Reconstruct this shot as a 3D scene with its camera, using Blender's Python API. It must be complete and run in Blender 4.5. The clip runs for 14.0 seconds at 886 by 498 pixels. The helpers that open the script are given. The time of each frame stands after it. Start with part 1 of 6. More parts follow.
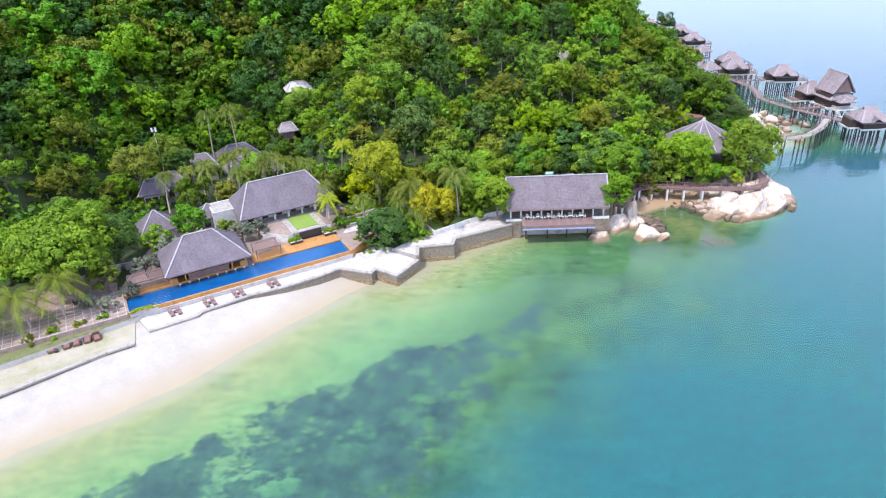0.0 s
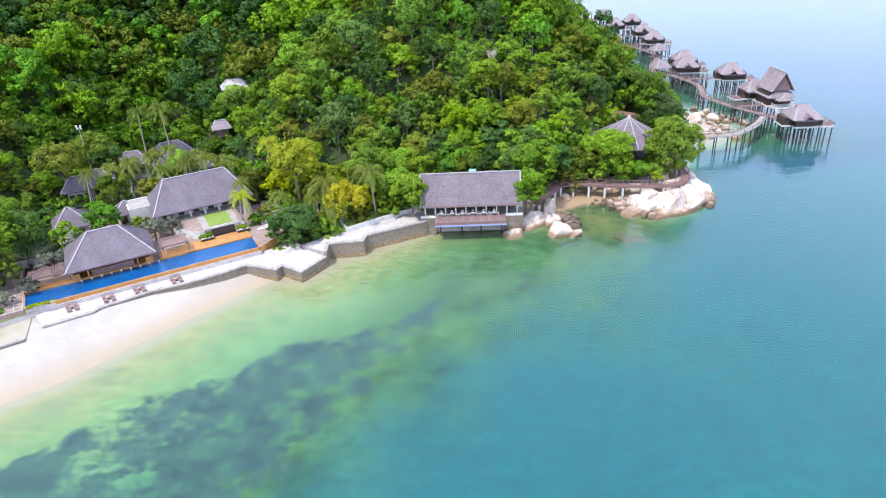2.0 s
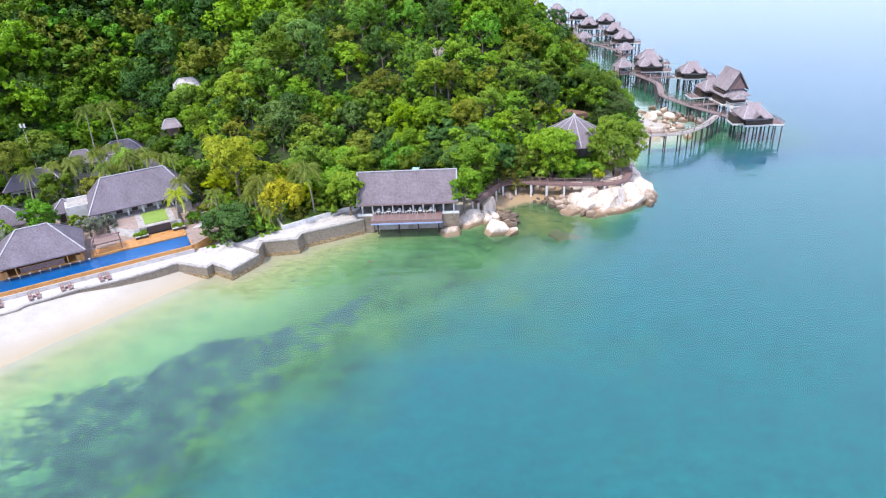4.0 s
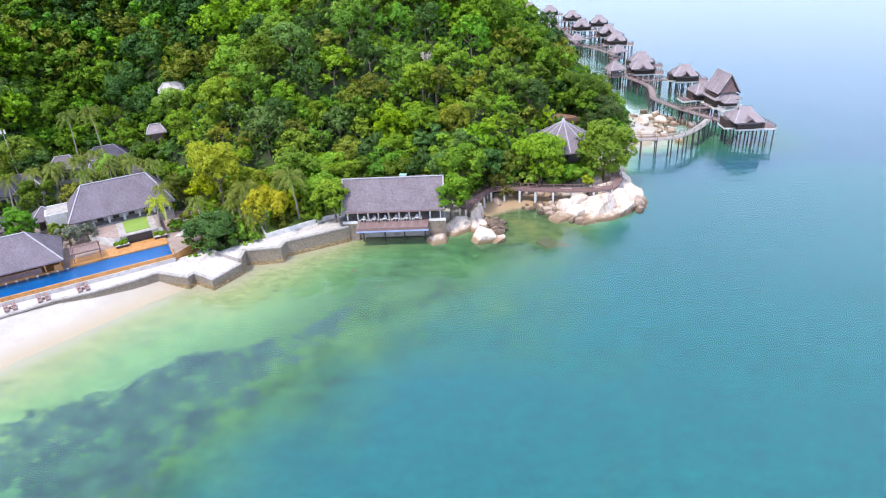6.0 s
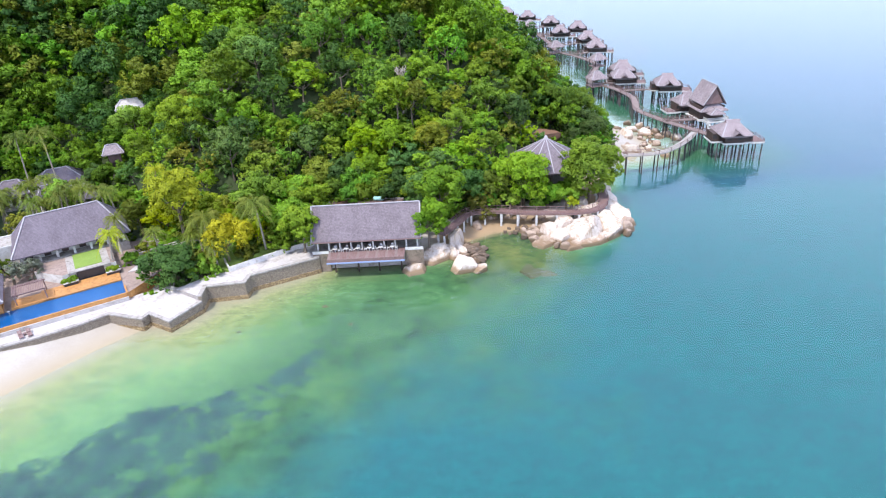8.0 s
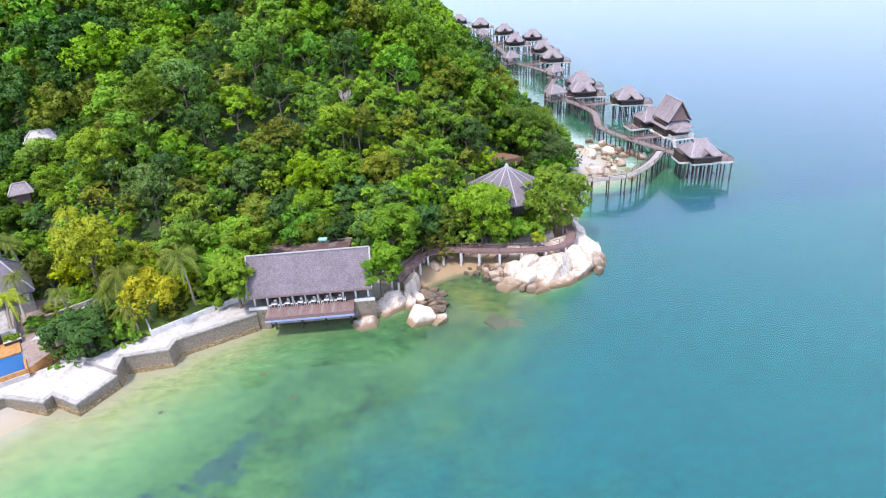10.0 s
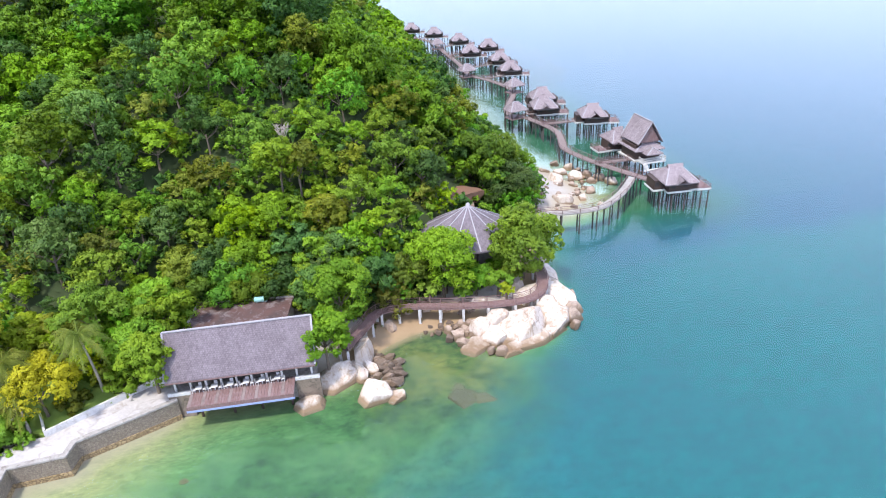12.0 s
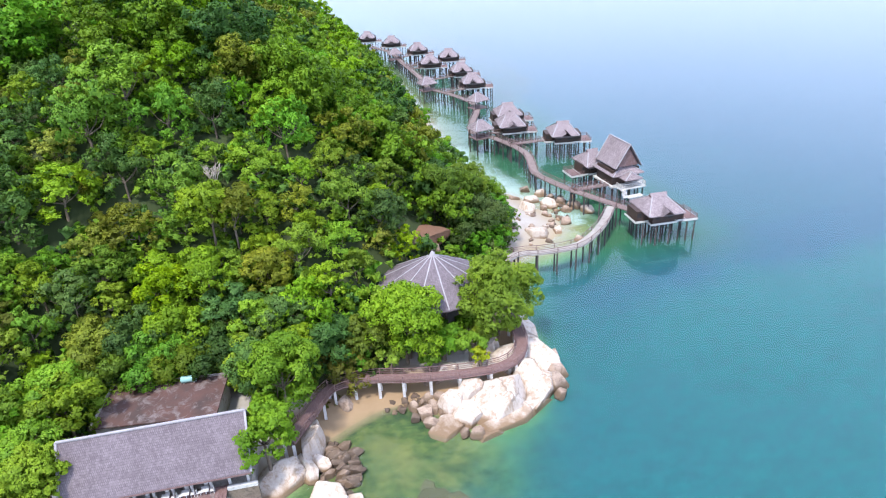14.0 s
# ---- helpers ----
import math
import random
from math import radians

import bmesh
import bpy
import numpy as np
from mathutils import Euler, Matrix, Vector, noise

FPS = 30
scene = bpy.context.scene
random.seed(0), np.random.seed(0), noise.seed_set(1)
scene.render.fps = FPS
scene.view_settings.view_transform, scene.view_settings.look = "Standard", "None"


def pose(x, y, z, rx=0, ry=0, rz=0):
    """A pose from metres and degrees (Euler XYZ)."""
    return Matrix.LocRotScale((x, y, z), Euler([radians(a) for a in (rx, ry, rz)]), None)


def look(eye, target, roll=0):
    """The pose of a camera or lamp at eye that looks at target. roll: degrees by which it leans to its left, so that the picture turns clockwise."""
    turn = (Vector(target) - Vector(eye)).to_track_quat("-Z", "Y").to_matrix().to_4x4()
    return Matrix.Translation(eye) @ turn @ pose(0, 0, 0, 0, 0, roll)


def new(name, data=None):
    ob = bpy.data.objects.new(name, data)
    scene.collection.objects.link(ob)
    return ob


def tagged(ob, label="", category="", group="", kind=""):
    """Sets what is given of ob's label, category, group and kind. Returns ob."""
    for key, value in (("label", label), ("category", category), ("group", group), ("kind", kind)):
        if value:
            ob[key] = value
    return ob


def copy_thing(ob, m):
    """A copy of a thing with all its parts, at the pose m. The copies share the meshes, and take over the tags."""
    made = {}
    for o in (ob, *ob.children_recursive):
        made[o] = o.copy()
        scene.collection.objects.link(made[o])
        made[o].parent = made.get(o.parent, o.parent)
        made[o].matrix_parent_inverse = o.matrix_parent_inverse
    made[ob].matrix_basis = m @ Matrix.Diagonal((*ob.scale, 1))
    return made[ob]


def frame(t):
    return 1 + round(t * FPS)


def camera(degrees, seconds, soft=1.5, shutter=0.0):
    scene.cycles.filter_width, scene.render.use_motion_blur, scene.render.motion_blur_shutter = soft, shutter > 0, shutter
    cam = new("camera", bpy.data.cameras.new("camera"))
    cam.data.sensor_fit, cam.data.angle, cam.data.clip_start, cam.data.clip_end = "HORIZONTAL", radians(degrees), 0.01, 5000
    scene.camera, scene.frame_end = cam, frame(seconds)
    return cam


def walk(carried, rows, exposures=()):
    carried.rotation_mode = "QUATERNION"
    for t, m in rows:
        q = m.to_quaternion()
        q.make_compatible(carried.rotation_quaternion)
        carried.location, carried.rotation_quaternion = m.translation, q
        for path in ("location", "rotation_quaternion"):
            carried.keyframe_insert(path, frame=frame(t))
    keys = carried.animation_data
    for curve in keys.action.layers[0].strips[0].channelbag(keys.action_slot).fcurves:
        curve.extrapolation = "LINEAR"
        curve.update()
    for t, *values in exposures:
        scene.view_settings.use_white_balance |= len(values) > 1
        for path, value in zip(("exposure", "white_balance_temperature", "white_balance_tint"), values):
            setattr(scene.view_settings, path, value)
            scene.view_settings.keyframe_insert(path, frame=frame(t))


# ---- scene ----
cam = camera(69.03, 14.0, soft=1.1)
TILT, LEAN = -27.06, 3.23
ROWS = [
    (0.0, -0.00, 0.00, 60.59, -0.00),
    (0.5, 4.25, -0.25, 60.26, 0.00),
    (1.0, 8.73, -0.56, 59.90, -0.00),
    (1.5, 13.31, -0.87, 59.60, 0.01),
    (2.0, 17.80, -1.15, 59.28, -0.01),
    (2.5, 21.96, -1.32, 58.96, -0.05),
    (3.0, 25.68, -1.45, 58.70, -0.08),
    (3.5, 28.66, -1.63, 58.49, -0.11),
    (4.0, 30.69, -1.86, 58.33, -0.13),
    (4.5, 31.95, -1.92, 58.25, -0.17),
    (5.0, 32.60, -1.63, 58.28, -0.23),
    (5.5, 32.81, -0.78, 58.44, -0.33),
    (6.0, 32.89, 0.63, 58.70, -0.45),
    (6.5, 33.05, 2.49, 58.99, -0.54),
    (7.0, 33.32, 4.80, 59.27, -0.78),
    (7.5, 33.58, 7.58, 59.54, -1.43),
    (8.0, 33.93, 10.70, 59.82, -2.39),
    (8.5, 34.38, 14.14, 60.11, -3.46),
    (9.0, 34.92, 17.84, 60.41, -4.47),
    (9.5, 35.54, 21.76, 60.71, -5.44),
    (10.0, 36.24, 25.84, 61.01, -6.40),
    (10.5, 37.01, 30.03, 61.32, -7.36),
    (11.0, 37.87, 34.34, 61.60, -8.33),
    (11.5, 38.85, 38.83, 61.86, -9.29),
    (12.0, 39.87, 43.41, 62.03, -10.32),
    (12.5, 40.95, 48.04, 62.11, -11.45),
    (13.0, 42.12, 52.76, 62.15, -12.59),
    (13.5, 43.30, 57.24, 62.46, -13.40),
    (14.0, 44.19, 60.84, 62.53, -13.85),
]
walk(cam, [(t, pose(x, y, z, 90 + TILT, 0, yaw) @ pose(0, 0, 0, 0, 0, -LEAN)) for t, x, y, z, yaw in ROWS])

# ---- light ----
SUN_ELEV, SUN_ROT = 64.0, 222.0
world = bpy.data.worlds.new("sky")
scene.world = world
world.use_nodes = True
wn, wl = world.node_tree.nodes, world.node_tree.links
sky = wn.new("ShaderNodeTexSky")
sky.sky_type = "NISHITA"
sky.sun_disc = False
sky.sun_elevation, sky.sun_rotation = radians(SUN_ELEV), radians(SUN_ROT)
sky.air_density, sky.dust_density, sky.ozone_density = 1.0, 1.2, 1.5
wn["Background"].inputs["Strength"].default_value = 0.15
# a pale veil of high cloud over the blue
veil = wn.new("ShaderNodeMix")
veil.data_type = "RGBA"
veil.inputs[0].default_value = 0.7
veil.inputs[7].default_value = (7.9, 9.3, 13.6, 1)
wl.new(sky.outputs["Color"], veil.inputs[6])
wl.new(veil.outputs[2], wn["Background"].inputs["Color"])
sun = new("sun", bpy.data.lights.new("sun", "SUN"))
sun.data.energy, sun.data.angle, sun.data.color = 3.3, radians(6), (1.0, 0.95, 0.88)
sa, se = radians(SUN_ROT), radians(SUN_ELEV)
sun_dir = Vector((math.sin(sa) * math.cos(se), math.cos(sa) * math.cos(se), math.sin(se)))
sun.matrix_world = look((0, 0, 120), Vector((0, 0, 120)) - sun_dir)
scene.view_settings.exposure = 0.45


# ---- materials ----
def ramp(nt, fac, stops):
    n = nt.nodes.new("ShaderNodeValToRGB")
    while len(n.color_ramp.elements) > 1:
        n.color_ramp.elements.remove(n.color_ramp.elements[-1])
    n.color_ramp.elements[0].position = stops[0][0]
    n.color_ramp.elements[0].color = (*stops[0][1], 1)
    for p, c in stops[1:]:
        n.color_ramp.elements.new(p).color = (*c, 1)
    nt.links.new(fac, n.inputs[0])
    return n.outputs[0]


def noise_tex(nt, scale, detail=4, rough=0.55, coord="Object", stretch=None, warp=0.0):
    tc = nt.nodes.new("ShaderNodeTexCoord").outputs[coord]
    if stretch:
        mp = nt.nodes.new("ShaderNodeMapping")
        mp.inputs["Scale"].default_value = stretch
        nt.links.new(tc, mp.inputs[0])
        tc = mp.outputs[0]
    n = nt.nodes.new("ShaderNodeTexNoise")
    n.inputs["Scale"].default_value, n.inputs["Detail"].default_value = scale, detail
    n.inputs["Roughness"].default_value, n.inputs["Distortion"].default_value = rough, warp
    nt.links.new(tc, n.inputs["Vector"])
    return n.outputs["Fac"]


def mixc(nt, fac, a, b, mode="MIX"):
    n = nt.nodes.new("ShaderNodeMix")
    n.data_type, n.blend_type = "RGBA", mode
    for sock, v in ((n.inputs[0], fac), (n.inputs[6], a), (n.inputs[7], b)):
        if isinstance(v, (int, float)):
            sock.default_value = v
        elif isinstance(v, tuple):
            sock.default_value = (*v, 1)
        else:
            nt.links.new(v, sock)
    return n.outputs[2]


def calc(nt, op, a, b=0.0, c=0.0):
    n = nt.nodes.new("ShaderNodeMath")
    n.operation = op
    for i, v in enumerate((a, b, c)):
        if isinstance(v, (int, float)):
            n.inputs[i].default_value = v
        else:
            nt.links.new(v, n.inputs[i])
    return n.outputs[0]


def attr(nt, name):
    n = nt.nodes.new("ShaderNodeAttribute")
    n.attribute_name = name
    return n.outputs["Fac"]


def bump(nt, height, strength, dist):
    n = nt.nodes.new("ShaderNodeBump")
    n.inputs["Strength"].default_value, n.inputs["Distance"].default_value = strength, dist
    nt.links.new(height, n.inputs["Height"])
    return n.outputs[0]


def blank(name, rough=0.7, metal=0.0):
    m = bpy.data.materials.new(name)
    m.use_nodes = True
    b = m.node_tree.nodes["Principled BSDF"]
    b.inputs["Roughness"].default_value, b.inputs["Metallic"].default_value = rough, metal
    return m, m.node_tree, b


def surface(name, c1, c2, scale=1.0, rough=0.75, grain=8.0, bump_s=0.3, bump_d=0.02, stretch=None, coord="Object", stain=None, metal=0.0, vary=0.0):
    """Two tones in large blotches, fine grain, relief, optional stains and a change from piece to piece."""
    m, nt, b = blank(name, rough, metal)
    big = noise_tex(nt, scale, 5, 0.6, coord, stretch)
    fine = noise_tex(nt, scale * grain, 6, 0.7, coord, stretch)
    col = mixc(nt, calc(nt, "MULTIPLY_ADD", big, 2.2, -0.6), c1, c2)
    col = mixc(nt, 0.55, col, ramp(nt, fine, [(0.25, (0.35, 0.35, 0.35)), (0.5, (0.5, 0.5, 0.5)), (0.75, (0.68, 0.68, 0.68))]), "OVERLAY")
    if stain:
        st = noise_tex(nt, scale * 2.3, 6, 0.65, coord, stretch, 0.8)
        col = mixc(nt, ramp(nt, st, [(0.5, (0, 0, 0)), (0.68, (1, 1, 1))]), col, stain)
    if vary:
        oi = nt.nodes.new("ShaderNodeObjectInfo").outputs["Random"]
        col = mixc(nt, 1.0, col, ramp(nt, oi, [(0, (1 - vary,) * 3), (1, (1 + vary,) * 3)]), "MULTIPLY")
    nt.links.new(col, b.inputs["Base Color"])
    nt.links.new(bump(nt, fine, bump_s, bump_d), b.inputs["Normal"])
    return m


def leaf_material(name, c1, c2, c3, rough=0.45, spread=0.72):
    """Leaves: tone changes from tree to tree, by large patches of the crown and from leaf to leaf, with light shining through."""
    m, nt, b = blank(name, rough)
    isl = nt.nodes.new("ShaderNodeNewGeometry").outputs["Random Per Island"]
    oi = nt.nodes.new("ShaderNodeObjectInfo").outputs["Random"]
    blotch = calc(nt, "MULTIPLY_ADD", noise_tex(nt, 0.5, 3, 0.6), 0.5, calc(nt, "MULTIPLY", noise_tex(nt, 0.09, 2, 0.5), 0.5))
    f = calc(nt, "ADD", calc(nt, "MULTIPLY_ADD", isl, 0.2, 0.1), calc(nt, "MULTIPLY_ADD", blotch, 2.2, -0.72))
    col = ramp(nt, f, [(0.1, c1), (0.5, c2), (0.95, c3)])
    h = nt.nodes.new("ShaderNodeHueSaturation")
    nt.links.new(calc(nt, "MULTIPLY_ADD", oi, 0.03, 0.482), h.inputs["Hue"])
    nt.links.new(calc(nt, "MULTIPLY_ADD", calc(nt, "FRACT", calc(nt, "MULTIPLY", oi, 7.31)), spread, 0.98 - spread / 2), h.inputs["Value"])
    nt.links.new(calc(nt, "MULTIPLY_ADD", calc(nt, "FRACT", calc(nt, "MULTIPLY", oi, 3.77)), 0.08, 0.96), h.inputs["Saturation"])
    nt.links.new(col, h.inputs["Color"])
    nt.links.new(h.outputs[0], b.inputs["Base Color"])
    b.inputs["Specular IOR Level"].default_value = 0.12
    tr = nt.nodes.new("ShaderNodeBsdfTranslucent")
    nt.links.new(h.outputs[0], tr.inputs[0])
    mx = nt.nodes.new("ShaderNodeMixShader")
    mx.inputs[0].default_value = 0.3
    nt.links.new(b.outputs[0], mx.inputs[1])
    nt.links.new(tr.outputs[0], mx.inputs[2])
    nt.links.new(mx.outputs[0], nt.nodes["Material Output"].inputs["Surface"])
    return m


def shingle_material(name, c1, c2, c3):
    """Weathered wooden shingles in courses."""
    m, nt, b = blank(name, 0.8)
    tc = nt.nodes.new("ShaderNodeTexCoord").outputs["UV"]
    br = nt.nodes.new("ShaderNodeTexBrick")
    br.inputs["Scale"].default_value = 1.0
    br.inputs["Mortar Size"].default_value, br.inputs["Mortar Smooth"].default_value = 0.025, 0.4
    br.inputs["Brick Width"].default_value, br.inputs["Row Height"].default_value = 0.22, 0.3
    br.inputs["Color1"].default_value, br.inputs["Color2"].default_value, br.inputs["Mortar"].default_value = (*c1, 1), (*c2, 1), (*c3, 1)
    nt.links.new(tc, br.inputs["Vector"])
    big = noise_tex(nt, 0.35, 5, 0.65)
    fine = noise_tex(nt, 3.0, 6, 0.7, stretch=(1, 1, 0.35))
    col = mixc(nt, 0.75, br.outputs["Color"], ramp(nt, big, [(0.3, (0.36, 0.35, 0.35)), (0.7, (0.62, 0.62, 0.63))]), "OVERLAY")
    col = mixc(nt, 0.6, col, ramp(nt, fine, [(0.3, (0.34, 0.33, 0.33)), (0.7, (0.66, 0.66, 0.66))]), "OVERLAY")
    nt.links.new(col, b.inputs["Base Color"])
    h = calc(nt, "ADD", calc(nt, "MULTIPLY", br.outputs["Fac"], -1.0), fine)
    nt.links.new(bump(nt, h, 0.5, 0.04), b.inputs["Normal"])
    return m


def ground_material():
    """Sand, leaf litter and the sea bed, by the zones that the ground carries."""
    m, nt, b = blank("ground", 0.9)
    big = noise_tex(nt, 0.05, 5, 0.6)
    mid = noise_tex(nt, 0.35, 6, 0.65)
    fine = noise_tex(nt, 2.5, 6, 0.7)
    sand = mixc(nt, ramp(nt, calc(nt, "MULTIPLY_ADD", big, 0.6, calc(nt, "MULTIPLY", mid, 0.4)), [(0.38, (0, 0, 0)), (0.62, (1, 1, 1))]), (0.435, 0.405, 0.378), (0.33, 0.295, 0.265))
    sand = mixc(nt, 0.35, sand, ramp(nt, fine, [(0.3, (0.4, 0.4, 0.4)), (0.7, (0.6, 0.6, 0.6))]), "OVERLAY")
    wet = mixc(nt, mid, (0.31, 0.25, 0.17), (0.38, 0.315, 0.23))
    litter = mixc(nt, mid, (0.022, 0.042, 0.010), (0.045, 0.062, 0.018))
    # sea bed, with the water's absorption put into its colour by depth
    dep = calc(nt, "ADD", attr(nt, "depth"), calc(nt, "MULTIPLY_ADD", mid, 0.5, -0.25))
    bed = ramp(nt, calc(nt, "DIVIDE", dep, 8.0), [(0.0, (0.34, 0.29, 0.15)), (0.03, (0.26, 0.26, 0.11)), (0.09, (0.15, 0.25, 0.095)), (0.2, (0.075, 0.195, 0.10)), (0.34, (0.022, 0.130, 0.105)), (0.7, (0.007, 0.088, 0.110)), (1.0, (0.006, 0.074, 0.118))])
    # green weed, thick and thin, in front of the sea wall
    weed = calc(nt, "MULTIPLY_ADD", noise_tex(nt, 0.10, 7, 0.62, warp=0.3), 0.6, calc(nt, "MULTIPLY", noise_tex(nt, 0.75, 8, 0.72, stretch=(0.7, 1, 1)), 0.4))
    weeds = ramp(nt, weed, [(0.38, (0.014, 0.048, 0.016)), (0.46, (0.036, 0.105, 0.030)), (0.54, (0.058, 0.140, 0.044)), (0.64, (0.092, 0.175, 0.062))])
    bed = mixc(nt, calc(nt, "MULTIPLY", attr(nt, "algae"), 0.92), bed, weeds)
    bed = mixc(nt, calc(nt, "MULTIPLY", attr(nt, "cove"), 0.88), bed, ramp(nt, weed, [(0.40, (0.020, 0.052, 0.018)), (0.48, (0.075, 0.105, 0.028)), (0.58, (0.155, 0.15, 0.042))]))
    shoal = ramp(nt, calc(nt, "ADD", noise_tex(nt, 0.13, 5, 0.6), calc(nt, "MULTIPLY_ADD", attr(nt, "pale"), 0.5, -0.5)), [(0.36, (0, 0, 0)), (0.48, (0.8, 0.8, 0.8))])
    bed = mixc(nt, shoal, bed, (0.42, 0.50, 0.43))
    bed = mixc(nt, attr(nt, "jade"), bed, mixc(nt, mid, (0.008, 0.075, 0.032), (0.016, 0.125, 0.055)))
    # open water beyond the drop-off, its teal put into the bed colour
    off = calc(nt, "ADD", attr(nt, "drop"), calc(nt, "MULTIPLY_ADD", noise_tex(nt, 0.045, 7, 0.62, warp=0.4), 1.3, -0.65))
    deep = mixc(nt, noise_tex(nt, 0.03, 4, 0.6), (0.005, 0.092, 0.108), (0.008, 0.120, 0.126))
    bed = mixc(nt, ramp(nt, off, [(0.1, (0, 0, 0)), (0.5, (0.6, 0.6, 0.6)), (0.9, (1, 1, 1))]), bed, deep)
    # seagrass in ragged patches
    patch = calc(nt, "MULTIPLY_ADD", noise_tex(nt, 0.16, 9, 0.66, warp=0.35), 0.62, calc(nt, "MULTIPLY", noise_tex(nt, 1.0, 8, 0.75, stretch=(0.7, 1, 1), warp=0.4), 0.38))
    pf = calc(nt, "ADD", patch, calc(nt, "MULTIPLY_ADD", attr(nt, "seagrass"), 0.40, -0.40))
    grass = mixc(nt, ramp(nt, noise_tex(nt, 0.28, 7, 0.7), [(0.36, (0, 0, 0)), (0.64, (1, 1, 1))]), (0.011, 0.040, 0.050), (0.040, 0.105, 0.078))
    bed = mixc(nt, ramp(nt, pf, [(0.425, (0, 0, 0)), (0.485, (0.85, 0.85, 0.85)), (0.55, (0.96, 0.96, 0.96))]), bed, grass)
    # light and dark of the surface ripples, put into the bed colour
    painted_ripple = noise_tex(nt, 0.9, 6, 0.75, stretch=(0.45, 1, 1), warp=0.3)
    bed = mixc(nt, 0.6, bed, ramp(nt, painted_ripple, [(0.32, (0.24, 0.29, 0.29)), (0.68, (0.70, 0.68, 0.66))]), "OVERLAY")
    # finer glints and dark flecks of the waves, painted on the bed too
    painted_fleck = noise_tex(nt, 2.6, 5, 0.7, stretch=(0.5, 1, 1), warp=0.2)
    bed = mixc(nt, 0.32, bed, ramp(nt, painted_fleck, [(0.34, (0.26, 0.28, 0.28)), (0.66, (0.70, 0.69, 0.68))]), "OVERLAY")
    land = mixc(nt, ramp(nt, calc(nt, "MULTIPLY", attr(nt, "height"), 0.6), [(0.05, (0, 0, 0)), (0.5, (0.55, 0.55, 0.55)), (0.95, (1, 1, 1))]), wet, sand)
    land = mixc(nt, attr(nt, "tan"), land, mixc(nt, mid, (0.27, 0.18, 0.10), (0.37, 0.26, 0.155)))
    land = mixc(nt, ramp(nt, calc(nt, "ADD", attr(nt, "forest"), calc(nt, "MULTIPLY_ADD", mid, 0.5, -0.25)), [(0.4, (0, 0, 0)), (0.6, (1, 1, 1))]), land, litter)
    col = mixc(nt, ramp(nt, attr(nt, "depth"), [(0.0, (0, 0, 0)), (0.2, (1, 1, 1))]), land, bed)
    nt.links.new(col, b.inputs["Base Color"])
    nt.links.new(bump(nt, fine, 0.3, 0.05), b.inputs["Normal"])
    return m


def water_material(name, tint, wave=0.45, dist=0.12, scale=0.35, mirror=1.02):
    """Clear water: the bed shows through, the sky is mirrored by the angle of view."""
    m, nt, b = blank(name, 0.05)
    nt.nodes.remove(b)
    w1 = noise_tex(nt, scale, 3, 0.5, stretch=(0.45, 1.0, 1.0))
    w2 = noise_tex(nt, scale * 2.6, 2, 0.5, stretch=(0.5, 1.0, 1.0))
    calm = noise_tex(nt, 0.016, 4, 0.62, stretch=(0.5, 1.0, 1.0))
    h = calc(nt, "ADD", w1, calc(nt, "MULTIPLY", w2, 0.2))
    h = calc(nt, "MULTIPLY", h, calc(nt, "MULTIPLY_ADD", calm, 1.6, -0.2))
    nrm = bump(nt, h, wave, dist)
    fr = nt.nodes.new("ShaderNodeLayerWeight")
    fr.inputs["Blend"].default_value = 0.5
    gloss = calc(nt, "MULTIPLY_ADD", calc(nt, "POWER", fr.outputs["Facing"], 4.0), mirror, 0.012)
    gl = nt.nodes.new("ShaderNodeBsdfGlossy")
    gl.inputs["Roughness"].default_value = 0.13
    tp = nt.nodes.new("ShaderNodeBsdfTransparent")
    tp.inputs[0].default_value = (*tint, 1)
    mx = nt.nodes.new("ShaderNodeMixShader")
    for n in (fr, gl):
        nt.links.new(nrm, n.inputs["Normal"])
    nt.links.new(gloss, mx.inputs[0])
    nt.links.new(tp.outputs[0], mx.inputs[1])
    nt.links.new(gl.outputs[0], mx.inputs[2])
    nt.links.new(mx.outputs[0], nt.nodes["Material Output"].inputs["Surface"])
    return m


M_GROUND = ground_material()
M_SEA = water_material("sea_water", (0.92, 0.98, 0.98), 0.7, 0.3, 0.3)
M_SHINGLE = shingle_material("grey_shingle", (0.145, 0.12, 0.145), (0.18, 0.152, 0.178), (0.095, 0.08, 0.095))
M_SHINGLE2 = shingle_material("silver_shingle", (0.25, 0.205, 0.215), (0.34, 0.285, 0.295), (0.15, 0.12, 0.13))
M_SHINGLE3 = shingle_material("mauve_shingle", (0.15, 0.122, 0.138), (0.20, 0.167, 0.183), (0.118, 0.096, 0.108))
M_RIDGE = surface("ridge_cap", (0.28, 0.26, 0.28), (0.38, 0.36, 0.38), 0.8)
M_WOOD_DARK = surface("dark_timber", (0.035, 0.022, 0.018), (0.075, 0.045, 0.035), 1.2, 0.6, stretch=(1, 1, 4))
M_WOOD_RED = surface("red_brown_timber", (0.15, 0.082, 0.075), (0.22, 0.135, 0.125), 0.9, 0.6, stretch=(4, 1, 1), stain=(0.27, 0.20, 0.195))
M_WICKER = surface("brown_wicker", (0.10, 0.052, 0.04), (0.16, 0.085, 0.065), 3.0, 0.7)
M_CUSHION = surface("dull_red_cushion", (0.20, 0.09, 0.075), (0.26, 0.13, 0.11), 2.0, 0.9)
M_WOOD_GREY = surface("grey_timber", (0.17, 0.125, 0.115), (0.27, 0.21, 0.195), 0.9, 0.8, stretch=(1, 1, 1))
